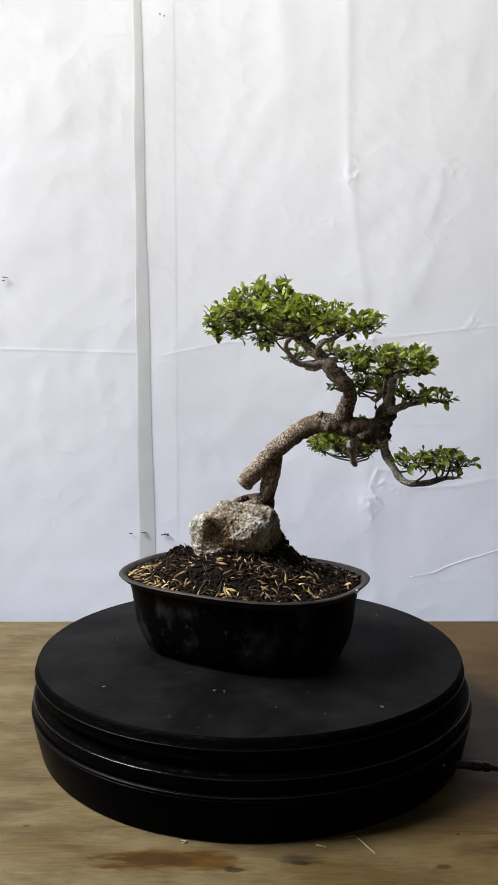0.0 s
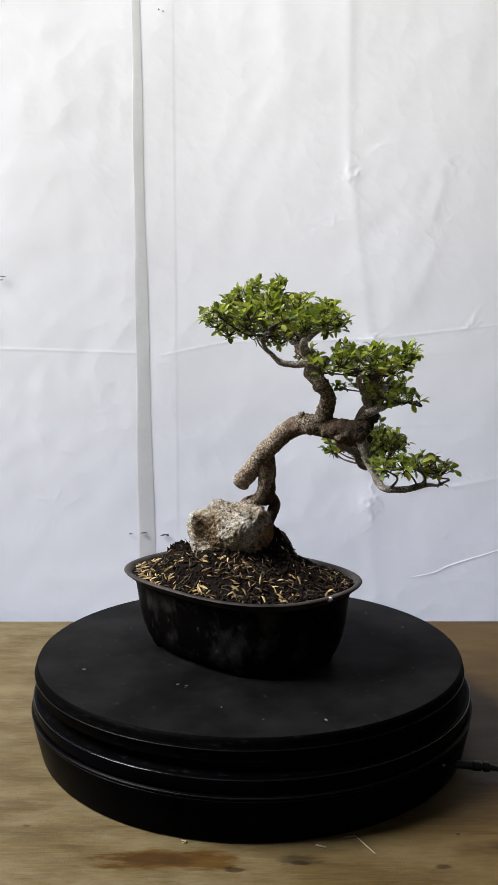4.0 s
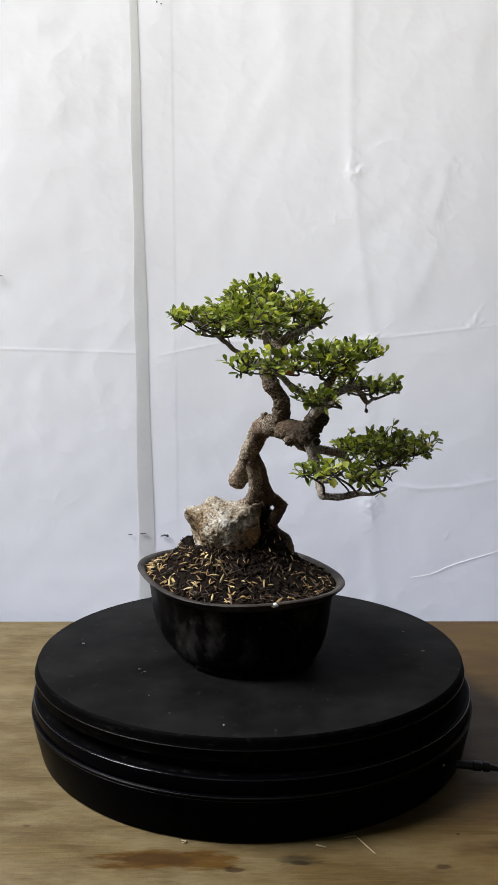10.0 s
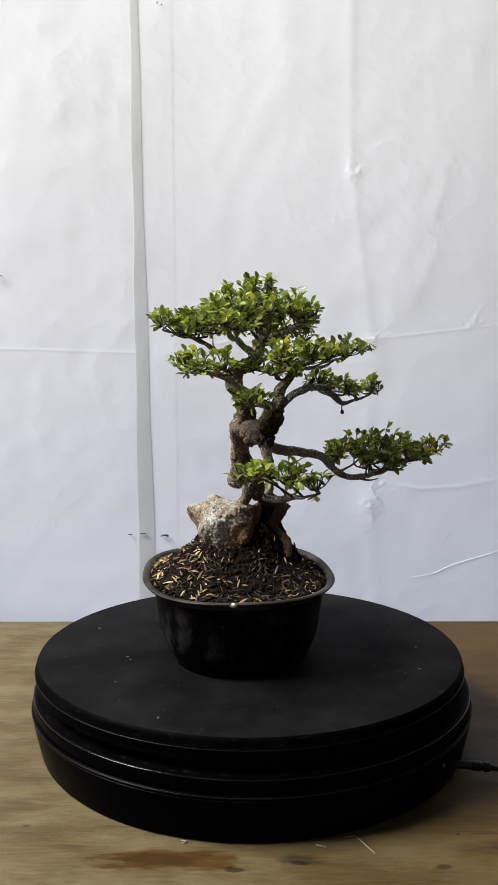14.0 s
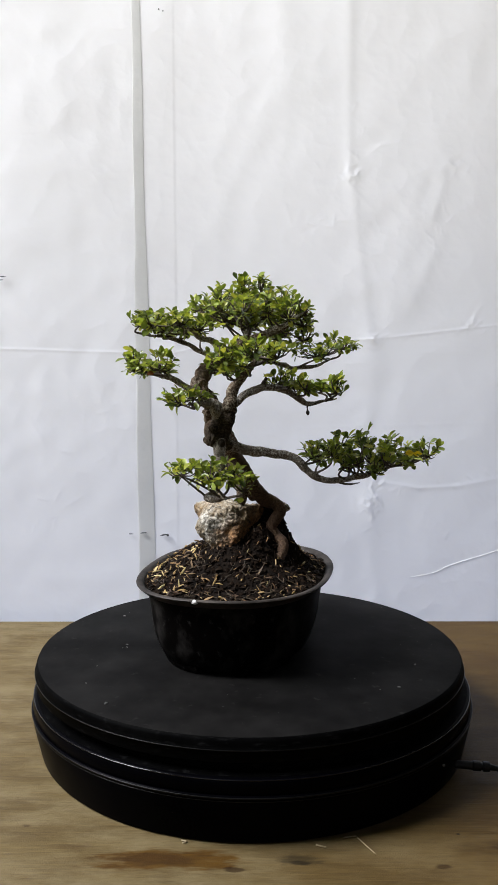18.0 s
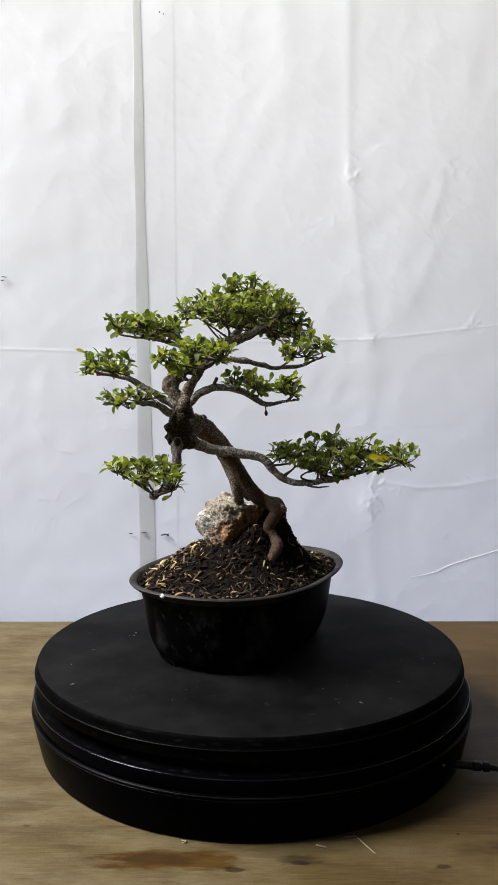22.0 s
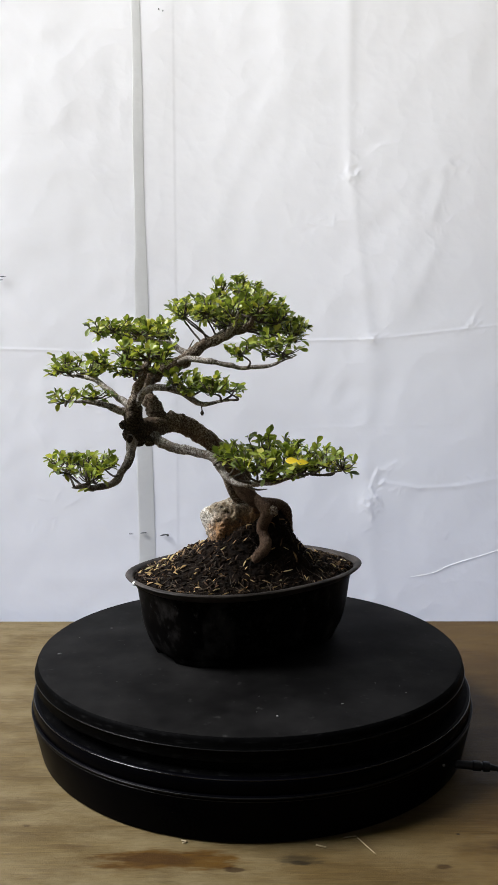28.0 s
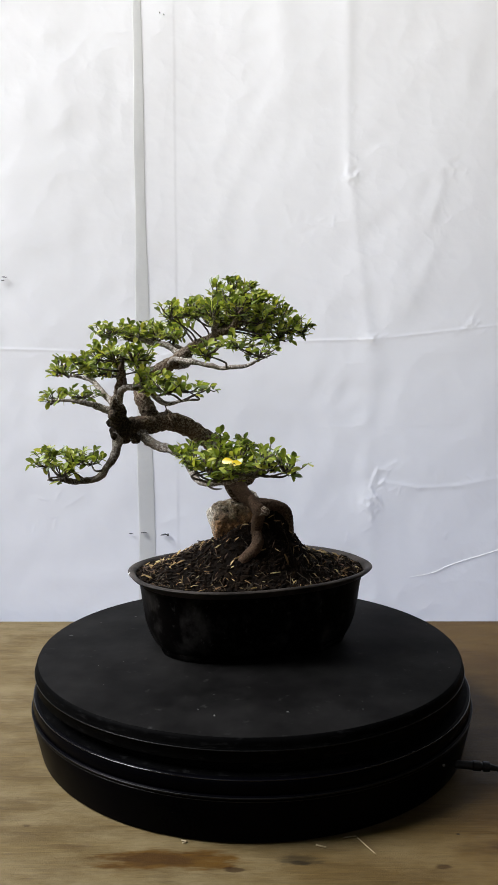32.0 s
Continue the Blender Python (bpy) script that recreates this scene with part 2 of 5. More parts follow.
crumpled(CLOTH, ((13, 0.0024, 0.35, 0.65), (34, 0.0011, 0.42, 0.66), (85, 0.00022, 0.45, 0.68)))
crumpled(STRIP, ((40, 0.0006, 0.4, 0.6), (120, 0.0002, 0.4, 0.6)))


def lets_light_through(m, share, colour):
    """Thin sheeting: part of the light that falls on one side comes out of the other."""
    nodes, links = m.node_tree.nodes, m.node_tree.links
    tr, mx = nodes.new("ShaderNodeBsdfTranslucent"), nodes.new("ShaderNodeMixShader")
    tr.inputs["Color"].default_value, mx.inputs["Fac"].default_value = (*colour, 1), share
    links.new(nodes["Principled BSDF"].inputs["Normal"].links[0].from_socket, tr.inputs["Normal"])
    links.new(nodes["Principled BSDF"].outputs["BSDF"], mx.inputs[1])
    links.new(tr.outputs["BSDF"], mx.inputs[2])
    links.new(mx.outputs["Shader"], nodes["Material Output"].inputs["Surface"])


lets_light_through(CLOTH, 0.42, (0.82, 0.82, 0.82))
lets_light_through(STRIP, 0.70, (0.80, 0.80, 0.775))
CREASE_LINE = surface("white_crease_line", (0.86, 0.86, 0.86), (0.9, 0.9, 0.9), 100, 900, grain=0.02)
TEAR = surface("dark_tear", (0.03, 0.03, 0.035), (0.06, 0.06, 0.06), 30, 200)
PLASTIC = surface("glossy_black_plastic", (0.0006, 0.0006, 0.001), (0.0014, 0.0014, 0.0022), 12, 240, (0.26, 0.34), 0.012, 0.0003, spec=0.014)
SATIN = surface("satin_black_bead", (0.002, 0.002, 0.002), (0.006, 0.006, 0.006), 12, 240, (0.28, 0.36), 0.05, 0.0003, spec=0.13)
GLOSS = surface("polished_black_bead", (0.002, 0.002, 0.003), (0.003, 0.003, 0.0045), 12, 240, (0.12, 0.17), 0.01, 0.0003, spec=0.45)
PLATTER = surface("dusty_black_platter", (0.0022, 0.0021, 0.0020), (0.0056, 0.0054, 0.0052), 14, 90, (0.7, 0.6), 0.1, 0.0004, spec=0.04)
MATT = surface("matt_black_plastic", (0.0007, 0.0007, 0.0008), (0.002, 0.002, 0.002), 30, 240, (0.5, 0.6), 0.05, 0.0003, spec=0.012)
DUST = surface("grey_dust", (0.08, 0.08, 0.08), (0.20, 0.19, 0.18), 200, 900, (0.8, 0.9))
POT = surface("dark_brown_pot", (0.0006, 0.0005, 0.0005), (0.0024, 0.0020, 0.0018), 28, 160, (0.55, 0.42), 0.2, 0.0006, spec=0.03)
# lip far lighter than the bowl: its edge highlight is in this colour
RIM = surface("highlit_pot_lip", (0.010, 0.0085, 0.0075), (0.060, 0.050, 0.043), 40, 300, (0.6, 0.5), 0.25, 0.0006, spec=0.15)


def smudged(m, colour, scale, stretch, low, high, amount):
    """Dry grey smears of dust and lime over a dark surface."""
    nodes, links = m.node_tree.nodes, m.node_tree.links
    bsdf = nodes["Principled BSDF"]
    was = bsdf.inputs["Base Color"].links[0].from_socket
    nz = texture_at(nodes, links, scale, stretch, 7, 0.62)
    r = ramp(nodes, [(low, (0, 0, 0)), (high, (amount,) * 3)])
    links.new(nz.outputs["Fac"], r.inputs["Fac"])
    links.new(mixed(nodes, links, r.outputs["Color"], was, colour), bsdf.inputs["Base Color"])


smudged(POT, (0.080, 0.074, 0.069), 42, (1, 1, 0.7), 0.50, 0.76, 0.42)
smudged(POT, (0.11, 0.105, 0.10), 150, (1, 1, 0.8), 0.60, 0.78, 0.35)
smudged(MATT, (0.022, 0.022, 0.022), 75, (1, 1, 4), 0.56, 0.74, 0.45)
smudged(PLATTER, (0.026, 0.025, 0.0238), 17, (1, 1, 1), 0.42, 0.80, 0.40)
smudged(PLATTER, (0.055, 0.053, 0.050), 95, (1, 1, 1), 0.62, 0.78, 0.45)
CHIP = surface("pale_chip", (0.75, 0.75, 0.73), (0.85, 0.85, 0.83), 300, 900)
SOIL = surface("dark_humus", (0.003, 0.002, 0.0014), (0.012, 0.0075, 0.0045), 150, 700, (0.85, 0.95), 0.9, 0.002, spec=0.1)
CRUMB = surface("dark_bark_crumbs", (0.0022, 0.0015, 0.0010), (0.016, 0.009, 0.0045), 160, 800, (0.8, 0.95), 0.6, 0.0008, spec=0.1)
FIBRE = surface("dry_fibre", (0.006, 0.004, 0.0025), (0.09, 0.055, 0.022), 60, 500, (0.7, 0.85), 0.3, 0.0004)
HUSK = surface("straw_rice_husk", (0.8, 0.8, 0.8), (1.1, 1.1, 1.1), 300, 900, (0.6, 0.75), 0.3, 0.0004)


def varied_by_piece(m, stops, joined=False):
    """Gives every piece its own tone out of a range."""
    nodes, links = m.node_tree.nodes, m.node_tree.links
    bsdf = nodes["Principled BSDF"]
    was = bsdf.inputs["Base Color"].links[0].from_socket
    info, r = nodes.new("ShaderNodeNewGeometry" if joined else "ShaderNodeObjectInfo"), ramp(nodes, stops)
    links.new(info.outputs["Random Per Island" if joined else "Random"], r.inputs["Fac"])
    links.new(mixed(nodes, links, 1.0, was, r.outputs["Color"], "MULTIPLY"), bsdf.inputs["Base Color"])


varied_by_piece(HUSK, [(0.0, (0.035, 0.018, 0.008)), (0.4, (0.15, 0.080, 0.030)), (0.75, (0.38, 0.25, 0.09)), (1.0, (0.62, 0.50, 0.26))])
HUSK_PALE = surface("fresh_rice_husk", (0.8, 0.8, 0.8), (1.1, 1.1, 1.1), 300, 900, (0.55, 0.7), 0.3, 0.0004)
varied_by_piece(HUSK_PALE, [(0.0, (0.08, 0.042, 0.014)), (0.4, (0.21, 0.120, 0.034)), (0.8, (0.38, 0.26, 0.080)), (1.0, (0.62, 0.50, 0.24))])
CHAFF = surface("brown_chaff", (0.8, 0.8, 0.8), (1.1, 1.1, 1.1), 300, 900, (0.65, 0.8), 0.3, 0.0004)
varied_by_piece(CHAFF, [(0.0, (0.018, 0.009, 0.004)), (0.45, (0.10, 0.046, 0.018)), (0.8, (0.26, 0.145, 0.055)), (1.0, (0.50, 0.37, 0.17))], True)
BARK = bark_material("grey_brown_bark", (0.034, 0.020, 0.012), (0.150, 0.096, 0.060), (0.60, 0.52, 0.40))
# dark mossy elbow bark, its underside's shade multiplied in as well
mossed_shaded(BARK, (0.092, -0.053, 0.198), 0.036, (0.45, 0.42, 0.36))
# side turned from the light: its shade darkens the bark colour here
mossed_shaded(BARK, (0.117, -0.047, 0.201), 0.028, (0.26, 0.25, 0.20))
# limb bark, paler than the trunk's, partly to carry the limbs' highlights
UPPER = bark_material("pale_grey_bark", (0.06, 0.047, 0.037), (0.27, 0.23, 0.185), (0.68, 0.65, 0.59), 0.95)
ROOT = bark_material("brown_root_bark", (0.034, 0.019, 0.012), (0.125, 0.074, 0.045), (0.27, 0.19, 0.12), 0.5)
TWIG = bark_material("twig_bark", (0.05, 0.038, 0.03), (0.13, 0.105, 0.085), (0.26, 0.24, 0.21), 0.5)
ROCK = rock_material()
LEAF = leaf_material("green_leaf", False)
LEAF_ONE = leaf_material("green_leaf_single", True)
YELLOW = leaf_material("yellow_leaf", True, (0.85, 0.62, 0.03))
RUST = leaf_material("rust_leaf", True, (0.27, 0.085, 0.03))
CABLE = surface("black_cable_rubber", (0.003, 0.003, 0.0034), (0.007, 0.007, 0.0075), 40, 400, (0.4, 0.5))
STRAW = surface("dry_straw", (0.27, 0.21, 0.12), (0.40, 0.33, 0.20), 200, 900)
# unseen room surfaces, kept dark so that little light bounces back
PLASTER = surface("dark_unseen_plaster", (0.045, 0.043, 0.040), (0.07, 0.067, 0.062), 2, 60, (0.8, 0.9), 0.2, 0.001)
CONCRETE = surface("grey_concrete_floor", (0.05, 0.048, 0.045), (0.08, 0.077, 0.072), 2, 80, (0.7, 0.85), 0.2, 0.001)

# ---- mesh helpers ----


def linked(name, me, mat, parent=None, label="", smooth=True, sharp=None):
    me.materials.append(mat)
    if smooth:
        me.polygons.foreach_set("use_smooth", [True] * len(me.polygons))
        if sharp:
            me.set_sharp_from_angle(angle=radians(sharp))
    ob = new(name, me)
    ob.parent = parent
    return tagged(ob, label)


def part(name, bm, mat, parent=None, label="", smooth=True, sharp=None):
    me = bpy.data.meshes.new(name)
    bm.normal_update()
    bm.to_mesh(me)
    bm.free()
    return linked(name, me, mat, parent, label, smooth, sharp)


def from_arrays(name, verts, faces, mat, parent=None, label="", smooth=True, sharp=None):
    me = bpy.data.meshes.new(name)
    me.from_pydata([tuple(v) for v in verts], [], [tuple(f) for f in faces])
    me.update()
    return linked(name, me, mat, parent, label, smooth, sharp)


def box(bm, x0, x1, y0, y1, z0, z1):
    m = Matrix.LocRotScale(((x0 + x1) / 2, (y0 + y1) / 2, (z0 + z1) / 2), None, (x1 - x0, y1 - y0, z1 - z0))
    return bmesh.ops.create_cube(bm, size=1, matrix=m)


def bevelled_box(x0, x1, y0, y1, z0, z1, r):
    bm = bmesh.new()
    box(bm, x0, x1, y0, y1, z0, z1)
    bmesh.ops.bevel(bm, geom=bm.edges[:], offset=r, segments=2, affect="EDGES")
    return bm


def lathe(profile, sides=128, wobble=0.0):
    """Verts and faces of a profile of (radius, z) turned about the z axis."""
    verts, faces = [], []
    for k, (r, z) in enumerate(profile):
        for i in range(sides):
            a = 2 * math.pi * i / sides
            rr = r * (1 + wobble * math.sin(3 * a + k))
            verts.append((rr * math.cos(a), rr * math.sin(a), z))
    for k in range(len(profile) - 1):
        for i in range(sides):
            j = (i + 1) % sides
            faces.append((k * sides + i, (k + 1) * sides + i, (k + 1) * sides + j, k * sides + j))
    faces.append(tuple(range(sides)))
    faces.append(tuple((len(profile) - 1) * sides + i for i in reversed(range(sides))))
    return verts, faces


def glide(points, steps):
    """Points and radii of a smooth line through (x, y, z, r) nodes."""
    p = [np.array(q, float) for q in points]
    p = [2 * p[0] - p[1]] + p + [2 * p[-1] - p[-2]]
    out = []
    for i in range(1, len(p) - 2):
        a, b, c, d = p[i - 1], p[i], p[i + 1], p[i + 2]
        for k in range(steps):
            t = k / steps
            out.append(0.5 * (2 * b + (c - a) * t + (2 * a - 5 * b + 4 * c - d) * t * t + (3 * b - a - 3 * c + d) * t ** 3))
    out.append(p[-2])
    return out


def tube(points, sides, rough=0.0, scale=120.0, crook=0.0, rings=0.0):
    """Verts and faces of a round limb along (x, y, z, r) points, knobbly by rough."""
    verts, faces = [], []
    side = None
    n = len(points)
    if crook:
        points = [(*(Vector(q[:3]) + crook * noise.noise_vector(Vector(q[:3]) * 85)), q[3] * (1 + 0.22 * noise.noise(Vector(q[:3]) * 140))) for q in points]
    along = 0.0
    for i, q in enumerate(points):
        c = Vector(q[:3])
        along += (c - Vector(points[max(i - 1, 0)][:3])).length
        d = (Vector(points[min(i + 1, n - 1)][:3]) - Vector(points[max(i - 1, 0)][:3])).normalized()
        side = d.orthogonal() if side is None else (side - d * side.dot(d))
        side.normalize()
        up = d.cross(side)
        for k in range(sides):
            a = 2 * math.pi * k / sides
            w = side * math.cos(a) + up * math.sin(a)
            r = max(q[3], 0.0001)
            if rings:
                r *= 1 + rings * (noise.noise(Vector((along * 210, 0.8 * math.cos(a), 0.8 * math.sin(a)))) + 0.5 * noise.noise(Vector((along * 480, math.cos(a), math.sin(a)))))
            if rough:
                s = c + w * r
                r *= 1 + rough * (noise.noise(s * scale) + 0.6 * noise.noise(s * scale * 2.7) + 0.7 * noise.noise(s * scale * 5.5))
            verts.append(c + w * r)
    for i in range(n - 1):
        for k in range(sides):
            j = (k + 1) % sides
            faces.append((i * sides + k, i * sides + j, (i + 1) * sides + j, (i + 1) * sides + k))
    faces.append(tuple(reversed(range(sides))))
    faces.append(tuple((n - 1) * sides + k for k in range(sides)))
    return verts, faces


def gathered(pieces):
    verts, faces = [], []
    for v, f in pieces:
        o = len(verts)
        verts += list(v)
        faces += [tuple(i + o for i in q) for q in f]
    return verts, faces


# ---- room: unseen, added; its dark surfaces hold down bounced light ----
X0, X1, Y0, Y1, ROOM_H = -1.8, 1.6, -2.2, 0.8, 3.6


def room():
    bm = bmesh.new()
    box(bm, X0 - 0.1, X1 + 0.1, Y0 - 0.1, Y1 + 0.1, -0.1, 0)
    tagged(part("floor", bm, CONCRETE, smooth=False), "unseen dark concrete floor of the room", "floor", kind="structure")
    bm = bmesh.new()
    box(bm, X0 - 0.1, X1 + 0.1, Y0 - 0.1, Y1 + 0.1, ROOM_H, ROOM_H + 0.1)
    tagged(part("ceiling", bm, PLASTER, smooth=False), "unseen dark plaster ceiling of the room", "ceiling", kind="structure")
    bm = bmesh.new()
    box(bm, X0 - 0.1, -1.0, Y1, Y1 + 0.1, 0, ROOM_H)  # opening for the added back lamps, x -1..1, z 0.4..2.3
    box(bm, 1.0, X1 + 0.1, Y1, Y1 + 0.1, 0, ROOM_H)
    box(bm, -1.0, 1.0, Y1, Y1 + 0.1, 0, 0.4)
    box(bm, -1.0, 1.0, Y1, Y1 + 0.1, 2.3, ROOM_H)
    tagged(part("wall_north", bm, PLASTER, smooth=False), "unseen dark plaster wall with an opening behind the hung sheet", "wall", kind="structure")
    bm = bmesh.new()
    box(bm, X1, X1 + 0.1, Y0, Y1, 0, ROOM_H)
    tagged(part("wall_east", bm, PLASTER, smooth=False), "unseen dark plaster side wall of the room", "wall", kind="structure")
    bm = bmesh.new()  # window opening y -0.95..0.55, z 2.10..3.40
    box(bm, X0 - 0.1, X0, Y0, -0.95, 0, ROOM_H)
    box(bm, X0 - 0.1, X0, 0.55, Y1, 0, ROOM_H)
    box(bm, X0 - 0.1, X0, -0.95, 0.55, 0, 2.10)
    box(bm, X0 - 0.1, X0, -0.95, 0.55, 3.40, ROOM_H)
    tagged(part("wall_west", bm, PLASTER, smooth=False), "unseen dark plaster wall with a wide window opening", "wall", kind="structure")
    bm = bmesh.new()  # doorway x -1.2..-0.3, z 0..2.3
    box(bm, X0 - 0.1, -1.2, Y0 - 0.1, Y0, 0, ROOM_H)
    box(bm, -0.3, X1 + 0.1, Y0 - 0.1, Y0, 0, ROOM_H)
    box(bm, -1.2, -0.3, Y0 - 0.1, Y0, 2.3, ROOM_H)
    tagged(part("wall_south", bm, PLASTER, smooth=False), "unseen dark plaster wall with an open doorway", "wall", kind="structure")


room()


def wooden_table():
    top = new("table")
    top.location = (0, 0, 0)
    tagged(top, "worn bare plywood table with a brown spill stain", "table")
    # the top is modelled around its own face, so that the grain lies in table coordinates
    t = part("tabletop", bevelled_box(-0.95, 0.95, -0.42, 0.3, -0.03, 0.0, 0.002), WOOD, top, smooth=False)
    t.location = (0, 0, TABLE_Z)
    for x in (-0.88, 0.88):
        for y in (-0.36, 0.24):
            part("leg", bevelled_box(x - 0.03, x + 0.03, y - 0.03, y + 0.03, 0, TABLE_Z - 0.03, 0.004), WOOD, top, smooth=False)
    for y in (-0.36, 0.24):
        part("apron", bevelled_box(-0.85, 0.85, y - 0.01, y + 0.01, TABLE_Z - 0.11, TABLE_Z - 0.031, 0.002), WOOD, top, smooth=False)


wooden_table()

# ---- hung sheet ----
# creases as (x0, z0, x1, z1, height, width): ridges and folds across the sheet, in metres
CREASES = [(0.121, 1.95, 0.126, 1.34, 0.0032, 0.008), (0.126, 1.34, 0.155, 1.12, 0.0035, 0.009), (0.155, 1.12, 0.154, 0.91, 0.003, 0.012),
           (0.154, 0.91, 0.176, 0.70, 0.0035, 0.012), (-0.80, 1.125, -0.148, 1.102, 0.0018, 0.0018), (-0.118, 1.099, -0.034, 1.116, 0.0014, 0.0018),
           (-0.034, 1.116, 0.155, 1.119, 0.0024, 0.0018), (0.155, 1.119, 0.80, 1.19, 0.0017, 0.0018), (0.172, 0.934, 0.218, 0.927, 0.0026, 0.003),
           (0.218, 0.927, 0.265, 0.930, 0.0024, 0.003), (0.265, 0.930, 0.60, 0.995, 0.0024, 0.0035), (0.163, 0.948, 0.155, 0.926, 0.0032, 0.0022), (0.155, 0.926, 0.161, 0.914, 0.0034, 0.0020), (0.161, 0.914, 0.169, 0.904, 0.0030, 0.0020), (0.172, 0.934, 0.163, 0.926, 0.0026, 0.0018)]
FOLDS = [(0.126, 1.335, 0.16, 1.36, 0.0007, 0.003), (0.25, 1.333, 0.285, 1.352, 0.0008, 0.004), (0.25, 1.333, 0.232, 1.27, 0.003, 0.008),
         (0.275, 1.137, 0.29, 1.16, 0.0014, 0.003), (0.232, 1.215, 0.20, 1.15, 0.003, 0.010), (0.154, 0.913, 0.162, 0.945, 0.0018, 0.0022),
         (0.156, 0.885, 0.15, 0.91, 0.0018, 0.0022), (0.155, 1.12, 0.175, 1.125, 0.0018, 0.0018), (0.05, 1.20, 0.085, 1.19, 0.0015, 0.006)]
FOLDS += [(0.045, 1.285, 0.052, 1.262, 0.0012, 0.003), (0.052, 1.262, 0.060, 1.280, 0.0010, 0.003), (0.078, 1.270, 0.120, 1.268, 0.0008, 0.002), (0.16, 1.36, 0.185, 1.365, 0.0010, 0.003),
          (0.126, 1.31, 0.15, 1.285, 0.0010, 0.004), (0.262, 1.128, 0.282, 1.139, 0.0016, 0.003), (0.160, 0.945, 0.185, 0.960, 0.0014, 0.003), (0.156, 0.885, 0.166, 0.862, 0.0014, 0.004),
          (-0.225, 0.912, -0.245, 0.900, 0.0010, 0.003), (-0.29, 1.02, -0.27, 0.985, 0.0009, 0.004), (-0.20, 1.06, -0.19, 1.03, 0.0008, 0.004), (0.06, 1.005, 0.30, 1.012, 0.0008, 0.003)]
FOLDS += [(0.033, 1.95, 0.05, 1.42, 0.003, 0.02), (-0.235, 1.45, -0.225, 1.25, 0.002, 0.02),
          (0.30, 1.52, 0.25, 1.33, 0.0025, 0.02), (0.215, 1.30, 0.19, 1.16, 0.0025, 0.016)]
# short sharp crinkles scattered along the folds
for x0, z0, x1, z1, spread, n in ((0.165, 1.120, 0.34, 1.145, 0.012, 16), (0.10, 1.112, 0.17, 1.125, 0.010, 8), (0.126, 1.30, 0.135, 1.40, 0.010, 8), (0.145, 0.86, 0.17, 0.95, 0.010, 16),
                                  (0.16, 0.92, 0.33, 0.945, 0.012, 12), (0.04, 1.27, 0.12, 1.26, 0.015, 8), (-0.30, 0.86, -0.18, 1.05, 0.03, 12), (0.20, 1.20, 0.30, 1.36, 0.02, 14), (0.0, 0.84, 0.30, 0.88, 0.03, 12)):
    for _ in range(n):
        k, a, size = random.random(), random.uniform(0, 3.14), random.uniform(0.003, 0.011)
        x, z = x0 + (x1 - x0) * k + random.gauss(0, spread * 0.5), z0 + (z1 - z0) * k + random.gauss(0, spread * 0.5)
        FOLDS.append((x, z, x + size * math.cos(a), z + size * math.sin(a), random.uniform(0.0005, 0.0014), random.uniform(0.0012, 0.0024)))
SHEET_Y = 0.3112


def sheet_bulge(x, z):
    """How far the sheet's face stands towards the room, by vectorised x and z."""
    d = 0.006 * np.sin(5.1 * x + 0.6) * np.sin(2.3 * z + 0.4) + 0.003 * np.sin(13 * x + 4 * z)
    # doubled hem beside the tape, ending in a small step
    d = d + 0.0004 * (np.tanh((x + 0.140) / 0.002) - np.tanh((x + 0.0975) / 0.0012)) * 0.5
    for x0, z0, x1, z1, h, w in CREASES + FOLDS:
        dx, dz = x1 - x0, z1 - z0
        ll = dx * dx + dz * dz
        t = np.clip(((x - x0) * dx + (z - z0) * dz) / ll, 0, 1)
        px, pz = x - x0 - t * dx, z - z0 - t * dz
        sd = (px * dz - pz * dx) / math.sqrt(ll)
        r2 = px * px + pz * pz
        d = d + 0.38 * h * np.exp(-r2 / (2 * w * w)) * (0.55 + 0.45 * np.tanh(sd / w * 1.5))
    return d


# places where the sheet is crinkled: x, z, spread and height
CRINKLES = [(0.126, 1.325, 0.010, 0.0016), (0.155, 1.119, 0.012, 0.0014), (0.156, 0.905, 0.014, 0.0018), (0.252, 1.330, 0.014, 0.0006), (0.278, 1.138, 0.012, 0.0005), (0.075, 1.255, 0.025, 0.0003)]


def sheet_ripple(x, z):
    """The small creasing of the sheet: slack ripples, and tighter crinkles in places."""
    v = Vector((x * 8.3, z * 8.8, 0.3))
    r = 0.0013 * noise.noise(v) + 0.0007 * noise.noise(v * 2.6) + 0.00028 * noise.noise(v * 6.3) + 0.00042 * (1 - 2 * abs(noise.noise(v * 3.1 + Vector((3, 1, 2))))) + 0.00007 * (1 - 2 * abs(noise.noise(v * 9.3 + Vector((1, 5, 2)))))
    for cx, cz, w, h in CRINKLES:
        q = ((x - cx) ** 2 + (z - cz) ** 2) / (w * w)
        if q < 6:
            r += 1.2 * h * math.exp(-q) * (1 - 2 * abs(noise.noise(Vector((x * 95, z * 95, cx * 50)))))
    return r


